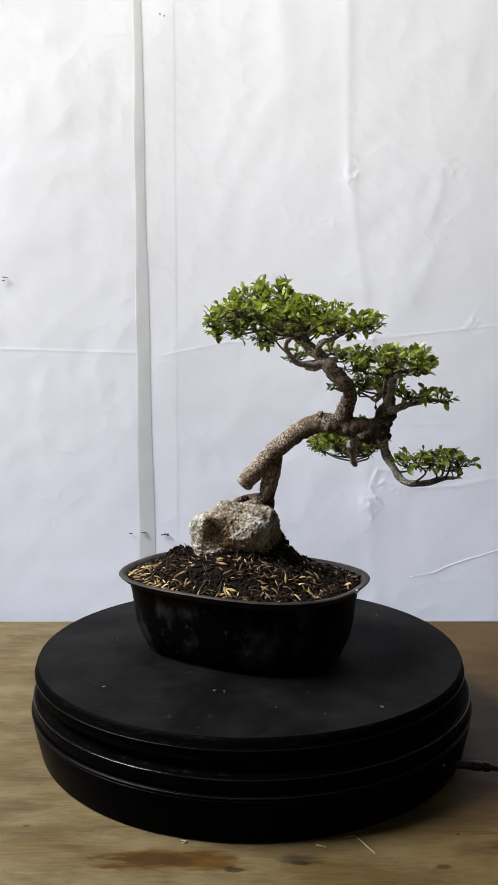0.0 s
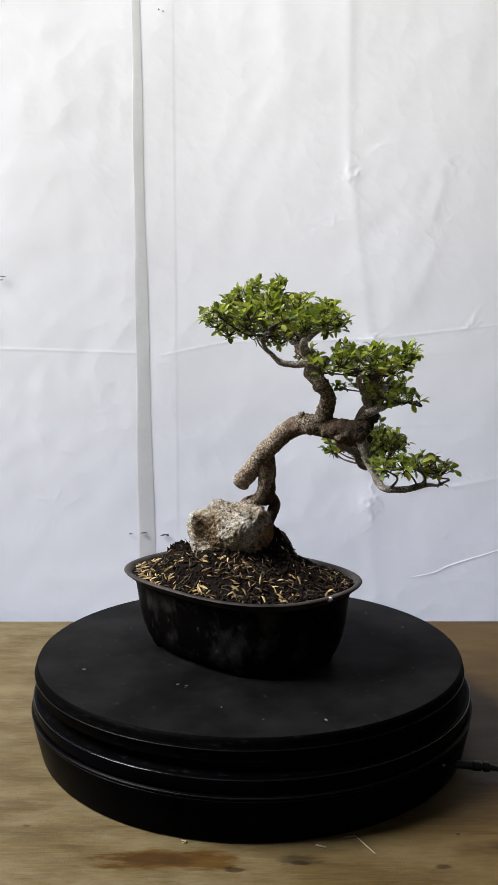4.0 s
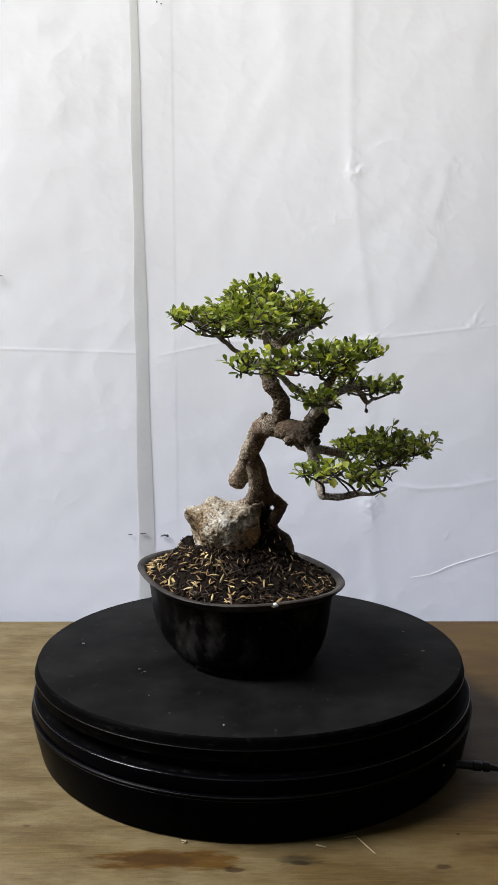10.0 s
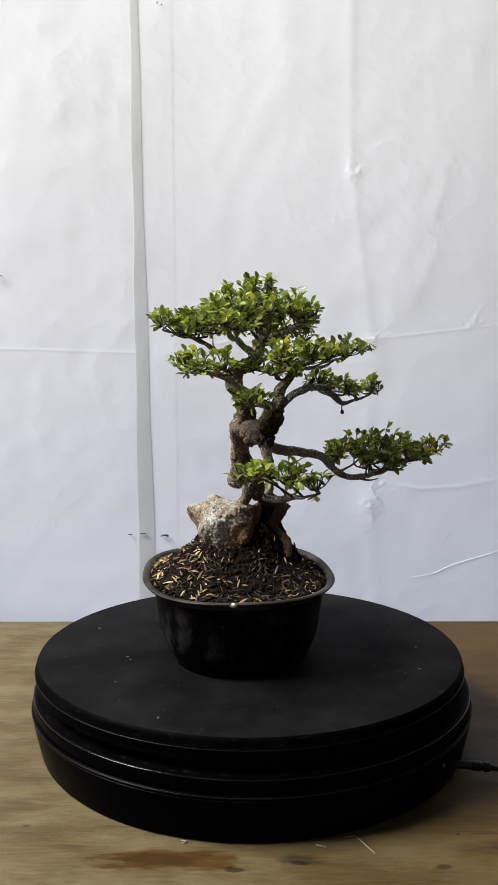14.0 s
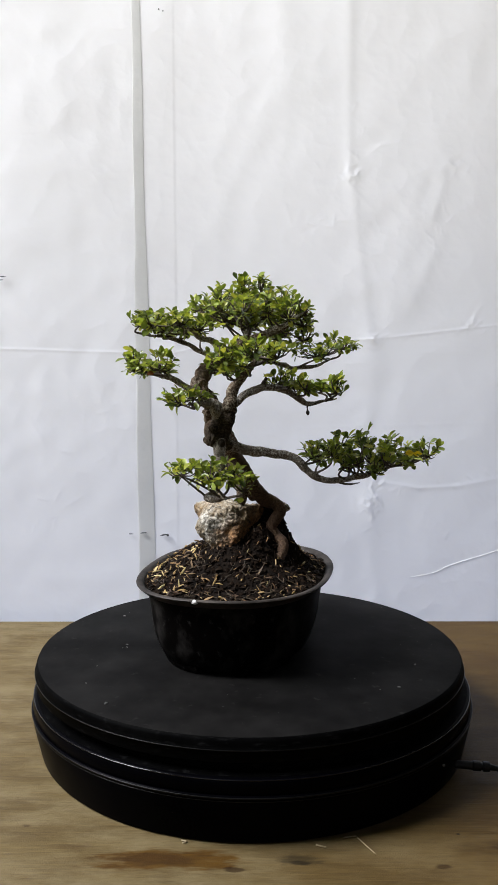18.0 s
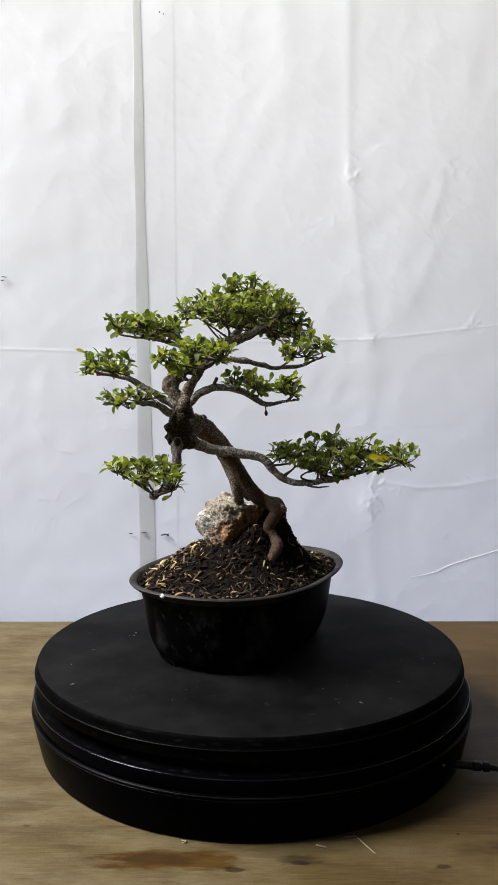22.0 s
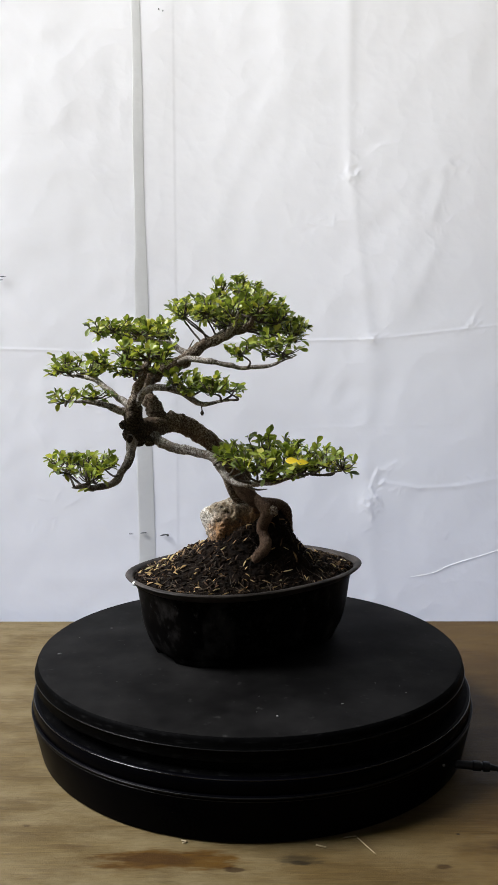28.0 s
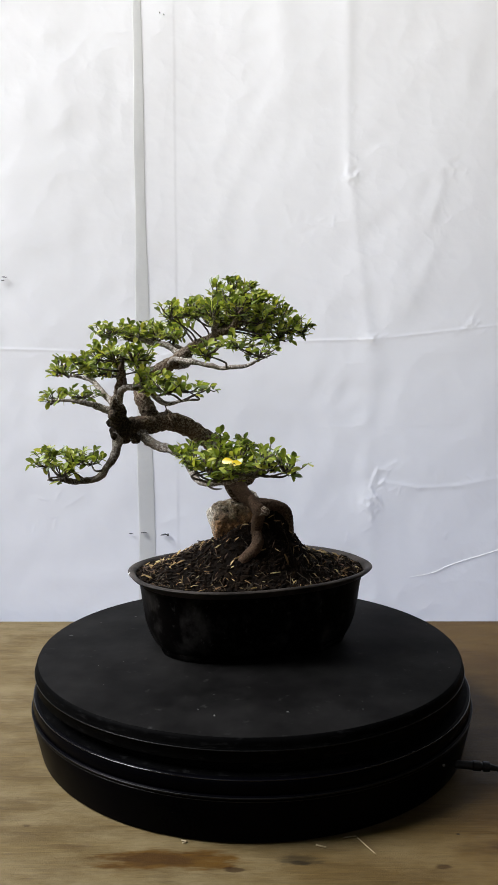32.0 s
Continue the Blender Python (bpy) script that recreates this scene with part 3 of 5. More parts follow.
def hung_sheet():
    pivot = new("backdrop")
    pivot.location = (0, SHEET_Y, TABLE_Z)
    tagged(pivot, "creased white plastic sheet hung behind the table", "backdrop", kind="structure")
    xs = np.concatenate([np.linspace(-0.85, -0.36, 24, endpoint=False), np.linspace(-0.36, 0.36, 600, endpoint=False), np.linspace(0.36, 0.85, 25)])
    zs = np.concatenate([np.linspace(0.25, 0.74, 12, endpoint=False), np.linspace(0.74, 1.085, 270, endpoint=False), np.linspace(1.085, 1.145, 70, endpoint=False), np.linspace(1.145, 1.56, 310, endpoint=False), np.linspace(1.56, 2.1, 20)])
    gx, gz = np.meshgrid(xs, zs)
    d = sheet_bulge(gx, gz)
    fine = np.array([sheet_ripple(x, z) for x, z in zip(gx.ravel(), gz.ravel())]).reshape(d.shape)
    d = d + fine
    nz, nx = d.shape
    verts = np.stack([gx, -d, gz - TABLE_Z], -1).reshape(-1, 3)
    faces = [(j * nx + i, j * nx + i + 1, (j + 1) * nx + i + 1, (j + 1) * nx + i) for j in range(nz - 1) for i in range(nx - 1)]
    from_arrays("sheet", verts, faces, CLOTH, pivot)
    for z in (0.25, 2.1):  # rolled hems
        v, f = tube([(x, -float(sheet_bulge(np.array(x), np.array(z))) - 0.003, z - TABLE_Z, 0.006) for x in np.linspace(-0.85, 0.85, 40)], 10)
        from_arrays("hem", v, f, CLOTH, pivot)
    # white tube along a crease, standing for the crease's bright edge
    crease_line = [(0.2066, 0.8066, 0.0002), (0.236, 0.8125, 0.0003), (0.258, 0.8225, 0.00042), (0.285, 0.832, 0.00042), (0.3238, 0.8444, 0.0004), (0.36, 0.858, 0.0004)]
    v, f = tube(glide([(x, -float(sheet_bulge(np.array(x), np.array(z))) - sheet_ripple(x, z) - 0.0004, z - TABLE_Z, r) for x, z, r in crease_line], 8), 8)
    from_arrays("crease_line", v, f, CREASE_LINE, pivot, "thin white line of a crease highlight")
    # hem tape between the two widths of the sheet, standing a little proud
    zt = np.linspace(0.30, 2.08, 220)
    left = -0.1494 + 0.0006 * np.sin(zt * 31) - 0.0012 * (1.54 - zt)
    right = np.interp(zt, [0.3, 0.85, 1.05, 1.27, 1.54, 2.1], [-0.1245, -0.1278, -0.1308, -0.1350, -0.1382, -0.1392]) + 0.0005 * np.sin(zt * 23)
    tv, tf = [], []
    for k, z in enumerate(zt):
        for x, p in ((left[k], 0.0), (left[k] + 0.0010, 0.0003), (right[k] - 0.0010, 0.0003), (right[k], 0.0)):
            b = float(sheet_bulge(np.array(x), np.array(z))) + sheet_ripple(x, z)
            tv.append((x, -b - p * (1 + 0.5 * noise.noise(Vector((x * 60, z * 45, 2)))) - 0.0006, z - TABLE_Z))
    for k in range(len(zt) - 1):
        for i in range(3):
            tf.append((k * 4 + i, k * 4 + i + 1, k * 4 + 5 + i, k * 4 + 4 + i))
    from_arrays("hem_tape", tv, tf, STRIP, pivot, "greyish hem tape down the sheet", smooth=False)
    for x, z, w, h, tilt in ((-0.1155, 0.8645, 0.0058, 0.0010, -8), (-0.1110, 0.8640, 0.0018, 0.0014, 12), (-0.1430, 0.8668, 0.0045, 0.0006, -5), (-0.160, 0.8655, 0.003, 0.0003, 0), (-0.317, 1.198, 0.004, 0.0005, 5), (-0.319, 1.194, 0.002, 0.0004, -5),
                             (-0.1150, 1.5235, 0.0009, 0.0005, -20), (-0.1098, 1.5215, 0.0008, 0.0005, 10)):
        bm = bmesh.new()
        bmesh.ops.create_icosphere(bm, subdivisions=2, radius=1, matrix=Matrix.LocRotScale((x, -float(sheet_bulge(np.array(x), np.array(z))) - 0.0028, z - TABLE_Z), Euler((0, radians(tilt), 0)), (w, 0.0018, h)))
        for v in bm.verts:
            v.co.z += 0.0006 * noise.noise(v.co * 700)
        part("tear", bm, TEAR, pivot, "small dark tear")
    return pivot


BACKDROP = hung_sheet()

# ---- turntable ----
R = 0.68


def turntable():
    base = new("turntable")
    base.location = (-0.001, 0, TABLE_Z)
    tagged(base, "round black plastic motorised turntable with dusty platter", "turntable")
    h = PLATTER_Z - TABLE_Z
    v, f = lathe([(r * R, h + z * R) for r, z in ((0.250, -0.0276), (0.266, -0.0278), (0.2685, -0.0360), (0.2795, -0.0376), (0.2800, -0.0384), (0.250, -0.0386))], 160)
    from_arrays("gap_ring", v, f, MATT, base, "matt black recessed ring", sharp=40)
    collar = [(0.262, -0.0388), (0.2798, -0.0380), (0.2822, -0.0386), (0.2834, -0.0400), (0.2840, -0.0425), (0.2842, -0.0530), (0.2836, -0.0540), (0.270, -0.0542)]
    v, f = lathe([(r * R, h + z * R) for r, z in collar], 160)
    from_arrays("collar", v, f, PLASTIC, base, "glossy black collar ring", sharp=40)
    skirt = [(0.266, -0.0545), (0.2840, -0.0549), (0.2854, -0.0554), (0.2861, -0.0564), (0.2862, -0.0578), (0.2852, -0.0592), (0.2853, -0.0608), (0.2850, -0.0640), (0.2832, -0.074), (0.2775, -0.100), (0.2755, -0.108), (0.272, -0.1098), (0.25, -0.1098)]
    v, f = lathe([(r * R, h + z * R) for r, z in skirt], 160)
    from_arrays("skirt", v, f, PLASTIC, base, "glossy black tapered skirt", sharp=40)
    for r, z, w, mat in ((0.2828, -0.0398, 0.0008, GLOSS), (0.2857, -0.0569, 0.0009, SATIN), (0.2850, -0.0606, 0.0005, SATIN)):
        v, f = lathe([((r + w * math.cos(q)) * R, h + (z + w * math.sin(q)) * R) for q in [2.6 - 0.52 * k for k in range(11)]], 160)
        from_arrays("bead", v, f, mat, base, "polished black edge bead", sharp=60)
    bm = bmesh.new()
    bmesh.ops.create_icosphere(bm, subdivisions=2, radius=0.0011, matrix=Matrix.Translation((0.1442, -0.1289, 0.0255)))
    part("screw", bm, DUST, base, "small grey screw head")
    # power plug and its cable
    plug = [(0.160, -0.0985, 0.0108, 0.0030), (0.1744, -0.1000, 0.0104, 0.0032), (0.1747, -0.1000, 0.0104, 0.0039), (0.1802, -0.1004, 0.0101, 0.0039), (0.1805, -0.1004, 0.0101, 0.0029), (0.1822, -0.1006, 0.0100, 0.0029), (0.1825, -0.1006, 0.0100, 0.0040), (0.1872, -0.1010, 0.0097, 0.0039), (0.1875, -0.1010, 0.0097, 0.0026), (0.1942, -0.1018, 0.0086, 0.0019)]
    v, f = tube(plug, 20)
    from_arrays("plug", v, f, CABLE, base, "black power plug", sharp=40)
    v, f = tube(glide([(0.192, -0.1015, 0.0089, 0.0017), (0.206, -0.1060, 0.0036, 0.0017), (0.226, -0.1100, 0.0022, 0.0017), (0.30, -0.128, 0.0024, 0.0021), (0.42, -0.08, 0.0024, 0.0021), (0.62, 0.06, 0.0024, 0.0021)], 8), 10)
    from_arrays("cable", v, f, CABLE, base)
    platter = [(0.05, -0.0004), (0.2735, -0.0004), (0.2752, -0.0012), (0.2766, -0.0040), (0.2774, -0.0085), (0.2778, -0.0108), (0.2786, -0.0117), (0.2787, -0.0130), (0.2776, -0.0142), (0.2772, -0.0245), (0.274, -0.0268), (0.20, -0.0275)]
    v, f = lathe([(r * R, z * R) for r, z in platter], 160)
    disc = from_arrays("platter", v, f, MATT, base, "matt black turning platter", sharp=50)
    v, f = lathe([(r * R, z * R) for r, z in ((0.05, 0.0), (0.2730, 0.0), (0.2741, -0.0003), (0.2743, -0.0012), (0.05, -0.0012))], 160)
    from_arrays("platter_top", v, f, PLATTER, disc, "dusty dark grey platter face", sharp=50)
    v, f = lathe([((0.2783 + 0.0007 * math.cos(q)) * R, (-0.0122 + 0.0007 * math.sin(q)) * R) for q in [2.6 - 0.52 * k for k in range(11)]], 160)
    from_arrays("edge_bead", v, f, SATIN, disc, "satin black edge bead", sharp=60)
    disc.location = (-0.002, 0, h)
    specks = [(-0.0266, -0.1084, 1.6), (-0.0192, -0.1091, 1.3), (0.0979, -0.1383, 1.9), (-0.1134, -0.1008, 2.0), (0.02, -0.139, 1.1), (0.055, -0.150, 0.9), (0.13, 0.085, 1.6), (0.09, 0.12, 1.2)]
    for k in range(16):
        a, r = random.uniform(0, 6.28), 0.186 * math.sqrt(random.uniform(0.35, 1))
        specks.append((r * math.cos(a), r * math.sin(a), random.uniform(0.3, 0.8)))
    pieces = []
    for x, y, s in specks:
        bm = bmesh.new()
        bmesh.ops.create_icosphere(bm, subdivisions=1, radius=0.0007 * s, matrix=Matrix.LocRotScale((x, y, 0.0002), Euler((0, 0, random.uniform(0, 3))), (1.6, 0.8, 0.35)))
        pieces.append(([v.co.copy() for v in bm.verts], [tuple(q.index for q in p.verts) for p in bm.faces]))
        bm.free()
    v, f = gathered(pieces)
    tagged(from_arrays("dust", v, f, DUST, disc, "pale grey dust specks"), kind="stuff")
    return base, disc


TURNTABLE, DISC = turntable()

# ---- bonsai: everything below turns with the platter; places are from the axis, z from the platter's face ----
POT_X, POT_Y, POT_A, POT_B, POT_TURN, POT_H = -0.0095, -0.0107, 0.1124, 0.0855, radians(-27.5), 0.0684


def oval(a, inset):
    """A point of the pot's oval outline, at angle a, drawn in by inset."""
    c, s = math.cos(a), math.sin(a)
    x = (POT_A - inset) * math.copysign(abs(c) ** (2 / 2.4), c)
    y = (POT_B - inset) * math.copysign(abs(s) ** (2 / 2.4), s)
    return x, y


def turning(name, label, category):
    ob = new(name)
    ob.location = (0, 0, PLATTER_Z)
    return tagged(ob, label, category)


def in_pot(x, y):
    return POT_X + x * math.cos(POT_TURN) - y * math.sin(POT_TURN), POT_Y + x * math.sin(POT_TURN) + y * math.cos(POT_TURN)


def ring_loft(profile, sides=120, closed=True, span=(0, 2 * math.pi)):
    verts, faces = [], []
    full = span[1] - span[0] > 6.28
    n = sides if full else sides + 1
    for inset, z in profile:
        for i in range(n):
            a = span[0] + (span[1] - span[0]) * i / sides
            x, y = oval(a, inset)
            wob = 1 + 0.004 * math.sin(2 * a + 1) + 0.003 * math.sin(5 * a)
            verts.append((*in_pot(x * wob, y * wob), z + 0.0006 * math.sin(3 * a + 0.7) * (z / POT_H)))
    for k in range(len(profile) - 1):
        for i in range(sides):
            j = (i + 1) % n
            faces.append((k * n + i, k * n + j, (k + 1) * n + j, (k + 1) * n + i))
    if full and closed:
        faces.append(tuple(reversed(range(n))))
        faces.append(tuple((len(profile) - 1) * n + i for i in range(n)))
    if not full:
        for i in (0, sides):
            q = [k * n + i for k in range(len(profile))]
            faces.append(tuple(q if i == 0 else reversed(q)))
        faces.append(tuple(reversed(range(n))))
        faces.append(tuple((len(profile) - 1) * n + i for i in range(n)))
    return verts, faces


def plant_pot():
    pot = turning("plant_pot", "dark brown oval bonsai pot with flared lip and low feet", "pot")
    bowl = [(0.036, 0.0026), (0.0300, 0.0028), (0.0252, 0.0040), (0.0212, 0.0080), (0.0180, 0.0145), (0.0152, 0.0230), (0.0132, 0.0340), (0.0117, 0.0460), (0.0104, 0.0550), (0.0088, 0.0605)]
    v, f = ring_loft(bowl)
    from_arrays("bowl", v, f, POT, pot, "dark brown bowl with grey smudges", sharp=60)
    lip = [(0.0090, 0.0604), (0.0040, 0.0638), (0.0010, 0.0664), (0.0, 0.0677), (0.0005, 0.0685), (0.0022, 0.0688), (0.0052, 0.0681), (0.0072, 0.0655), (0.0084, 0.0620), (0.0089, 0.0607)]
    v, f = ring_loft(lip, closed=False)
    from_arrays("rim", v, f, RIM, pot, "flared dark lip", sharp=60)
    for a in (35, 145, 215, 325):
        foot = [(0.0360, 0.0), (0.0258, 0.0), (0.0246, 0.0008), (0.0236, 0.0030), (0.0226, 0.0052), (0.0222, 0.0064), (0.0360, 0.0064)]
        v, f = ring_loft(foot, 16, True, (radians(a - 24), radians(a + 24)))
        from_arrays("foot", v, f, POT, pot, sharp=40)
    # pale nick on the lip
    bm = bmesh.new()
    bmesh.ops.create_icosphere(bm, subdivisions=1, radius=0.0030, matrix=Matrix.LocRotScale((0.0845, -0.0712, 0.0674), Euler((0, 0, 0.95)), (1.2, 0.45, 0.7)))
    part("nick", bm, CHIP, pot, "pale chipped nick")
    return pot


def soil_height(x, y):
    wide = ((x + 0.010) ** 2 + (y + 0.020) ** 2) / 0.061 ** 2
    cone = ((x + 0.006) ** 2 + (y - 0.0185) ** 2) / 0.0150 ** 2
    side = ((x - 0.014) ** 2 + (y + 0.009) ** 2) / 0.021 ** 2
    heap = ((x - 0.022) ** 2 + (y - 0.005) ** 2) / 0.0125 ** 2
    bank = ((x + 0.067) ** 2 + (y + 0.014) ** 2) / 0.0135 ** 2
    apron = ((x + 0.010) ** 2 + (y - 0.022) ** 2) / 0.029 ** 2
    rough = 0.0022 * noise.noise(Vector((x * 70, y * 70, 1))) + 0.0012 * noise.noise(Vector((x * 210, y * 210, 4)))
    u, v = x - POT_X, y - POT_Y
    px = abs(u * math.cos(POT_TURN) + v * math.sin(POT_TURN)) / (POT_A - 0.008)
    py = abs(v * math.cos(POT_TURN) - u * math.sin(POT_TURN)) / (POT_B - 0.008)
    near_wall = min(1.0, max(0.0, (1 - (px ** 2.4 + py ** 2.4) ** (1 / 2.4)) / 0.3))
    return 0.0650 + near_wall * (0.030 * math.exp(-wide) + 0.0300 * math.exp(-cone) + 0.012 * math.exp(-side) + 0.0105 * math.exp(-heap) + 0.014 * math.exp(-bank) + 0.016 * math.exp(-apron)) + (0.35 + 0.65 * near_wall) * rough


def lying(x, y, lift, turns, size):
    """A pose on the soil at x, y, tipped with its slope."""
    e = 0.0015
    up = Vector((soil_height(x - e, y) - soil_height(x + e, y), soil_height(x, y - e) - soil_height(x, y + e), 2 * e)).normalized()
    tip = Vector((0, 0, 1)).rotation_difference(up).to_matrix().to_4x4()
    return Matrix.Translation(Vector((x, y, soil_height(x, y))) + up * lift) @ tip @ Matrix.LocRotScale((0, 0, 0), Euler(turns), size)


def inside_pot(inset):
    while True:
        a, r = random.uniform(0, 2 * math.pi), math.sqrt(random.random())
        x, y = oval(a, inset)
        return in_pot(x * r, y * r)


def soil():
    ground = turning("potting_soil", "dark mounded potting soil strewn with straw-coloured rice husks", "soil")
    rings, sides = 44, 132
    verts, faces = [], []
    for k in range(rings + 1):
        for i in range(sides):
            x, y = oval(2 * math.pi * i / sides, 0.0080)
            px, py = in_pot(x * k / rings, y * k / rings)
            verts.append((px, py, soil_height(px, py)))
    for k in range(rings):
        for i in range(sides):
            j = (i + 1) % sides
            faces.append((k * sides + i, (k + 1) * sides + i, (k + 1) * sides + j, k * sides + j))
    from_arrays("soil_bed", verts, faces, SOIL, ground, "dark crumbly humus")
    # dark bark crumbs
    pieces = []
    for k in range(3800):
        x, y = inside_pot(0.0084) if k < 2900 else (0.002 + random.uniform(-0.026, 0.026), 0.022 + random.uniform(-0.03, 0.03))
        s = random.uniform(0.0009, 0.0026)
        long = random.choice((1, 1, 1.4, 2.6))
        if k >= 2900:  # finer lumps on the steep heap
            s, long = s * 0.75, 1.1
        m = lying(x, y, s * 0.25, (random.uniform(-0.6, 0.6), random.uniform(-0.4, 0.4), random.uniform(0, 6.3)), (s * long, s, s * 0.8))
        c = [Vector(q) for q in ((1, 0, 0), (-1, 0.1, 0.1), (0.1, 1, 0), (0, -1, 0.2), (0, 0.1, 1), (0.1, 0, -1))]
        pieces.append(([m @ (q * random.uniform(0.75, 1.2)) for q in c], [(0, 2, 4), (2, 1, 4), (1, 3, 4), (3, 0, 4), (2, 0, 5), (1, 2, 5), (3, 1, 5), (0, 3, 5)]))
    v, f = gathered(pieces)
    tagged(from_arrays("bark_litter", v, f, CRUMB, ground, "dark bark crumbs", smooth=False), kind="stuff")
    # loose fibres and chopped straw
    pieces = []
    for k in range(330):
        x, y = inside_pot(0.0105)
        z, a, s = soil_height(x, y), random.uniform(0, 6.3), random.uniform(0.002, 0.0065)
        dx, dy, up = math.cos(a) * s, math.sin(a) * s, random.uniform(-0.001, 0.003)
        e = (x + dx, y + dy)
        pieces.append(tube(glide([(x - dx, y - dy, soil_height(x - dx, y - dy) + 0.0012, 0.0003), (x, y, z + 0.0016, 0.0004), (*e, soil_height(*e) + 0.0012 + up, 0.0002)], 2), 4))
    v, f = gathered(pieces)
    tagged(from_arrays("fibre_litter", v, f, FIBRE, ground, "dark fibres and chopped straw"), kind="stuff")
    # husks: a hollow boat-shaped shell, in three lengths
    shells, pale = [], []
    for width, bend in ((0.085, 0.03), (0.06, 0.07), (0.10, 0.02), (0.04, 0.12)):
        hv, hf = [], []
        for k in range(7):
            t = k / 6
            w = width * math.sin(math.pi * min(0.97, t + 0.04)) ** 0.7
            for u in (-1, 0, 1):
                hv.append((t - 0.5, u * w, (0.16 * (1 - u * u) * w / width) - bend * (t - 0.5) ** 2 * 2))
        for k in range(6):
            for u in range(2):
                hf.append((k * 3 + u, k * 3 + u + 1, k * 3 + 4 + u, k * 3 + 3 + u))
        for mat, heap in ((HUSK, shells), (HUSK_PALE, pale)):
            me = bpy.data.meshes.new("husk")
            me.from_pydata(hv, [], hf)
            me.polygons.foreach_set("use_smooth", [True] * len(me.polygons))
            me.materials.append(mat)
            heap.append(me)
    # broken husks and chips, browner, between the whole ones
    pieces = []
    while len(pieces) < 330:
        x, y = inside_pot(0.0092)
        if ((x + 0.018) / 0.036) ** 2 + ((y + 0.016) / 0.028) ** 2 < 1:
            continue
        size = random.uniform(0.003, 0.0075)
        m = lying(x, y, 0.0013, (random.uniform(-1.2, 1.2), random.gauss(0, 0.45), random.uniform(0, 6.3)), (size, size, size))
        me = random.choice(shells)
        pieces.append(([m @ q.co for q in me.vertices], [tuple(p.vertices) for p in me.polygons]))
    v, f = gathered(pieces)
    tagged(from_arrays("husk_litter", v, f, CHAFF, ground, "brown broken husks and chips"), kind="stuff")
    count = 0
    while count < 290:
        x, y = inside_pot(0.0092)
        # thickest towards one end of the pot
        if random.random() > (0.95 if x + 1.2 * y < -0.03 else 0.36 if y < 0.02 else 0.26):
            continue
        if ((x + 0.018) / 0.036) ** 2 + ((y + 0.016) / 0.028) ** 2 < 1:
            continue
        s = random.uniform(0.0045, 0.0105)
        if (x + 0.067) ** 2 + (y + 0.014) ** 2 < 0.0003:
            continue
        ob = new("husk", random.choice(pale if random.random() < (0.75 if x + 1.2 * y < -0.045 else 0.12) else shells))
        ob.parent = ground
        ob.matrix_basis = lying(x, y, 0.0015, (random.uniform(-1.1, 1.1), random.gauss(0, 0.45), random.uniform(0, 6.3)), (s, s, s))
        count += 1
    return ground


# how far the stone's faces lie from its middle, for forty directions spiralling from the top down
FACES = [0.0374, 0.0313, 0.0350, 0.0397, 0.0363, 0.0435, 0.0358, 0.0361, 0.0447, 0.0387, 0.0378, 0.0373, 0.0381, 0.0462, 0.0348, 0.0320, 0.0381, 0.0409, 0.0426, 0.0329, 0.0325, 0.0411, 0.0372, 0.0312, 0.0305, 0.0369, 0.0424, 0.0294, 0.0255, 0.0333, 0.0374, 0.0353, 0.0299, 0.0288, 0.0377, 0.0322, 0.0237, 0.0300, 0.0330, 0.0345]


# horn, hollows and crest of the stone: direction from its middle, spread and height
LOBES = [(Vector(n).normalized(), w, h) for n, w, h in (
    ((-0.60, -0.68, 0.66), 0.016, 0.0085), ((-0.63, -0.74, 0.05), 0.05, -0.0060), ((0.27, 0.32, 0.90), 0.022, -0.0150), ((0.50, 0.54, 0.68), 0.015, 0.0090),
    ((-0.20, -0.22, 0.95), 0.016, 0.0060), ((-0.95, 0.10, 0.10), 0.03, -0.0050), ((0.3, -0.9, 0.3), 0.02, 0.0040), ((0.55, -0.70, 0.42), 0.035, 0.0090), ((-0.2, -0.9, -0.45), 0.06, -0.0080), ((0.5, -0.8, -0.45), 0.06, -0.0080), ((0.75, -0.30, 0.60), 0.02, 0.0050))]


def stone():
    thing = turning("rock", "rough weathered limestone rock with ochre stains, roots over it", "rock")
    c = Vector((-0.018, -0.0165, 0.096))
    planes = [(Vector((0, 0, -1)), 0.022), (Vector((0.72, 0.69, 0.05)), 0.0285), (Vector((0.81, -0.58, 0.05)), 0.0365)]
    for k, h in enumerate(FACES):
        z = 1 - 2 * (k + 0.5) / len(FACES) * 0.78
        r, a = math.sqrt(1 - z * z), k * 2.39996
        planes.append((Vector((r * math.cos(a), r * math.sin(a), z)), h))
    bm = bmesh.new()
    bmesh.ops.create_icosphere(bm, subdivisions=7, radius=1)
    for v in bm.verts:
        d = v.co.normalized()
        s = 0.0
        for n, h in planes:
            k = n.dot(d)
            if k > 0.02:
                s += (k / max(h, 0.004)) ** 60
        r = s ** (-1 / 60) + sum(h * math.exp((d.dot(n) - 1) / w) for n, w, h in LOBES)
        p = c + d * r
        f = 0.0022 * noise.noise(p * 42) + 0.0026 * (0.4 - abs(noise.noise(p * 75))) + 0.0020 * (0.3 - abs(noise.noise(p * 190))) + 0.0016 * (0.3 - abs(noise.noise(p * 420))) + 0.0010 * noise.noise(p * 900)
        pit = max(0.0, noise.noise(p * 90 + Vector((7, 3, 1))) - 0.33)
        v.co = p + d * (f - 0.014 * pit)
    return part("stone", bm, ROCK, thing)


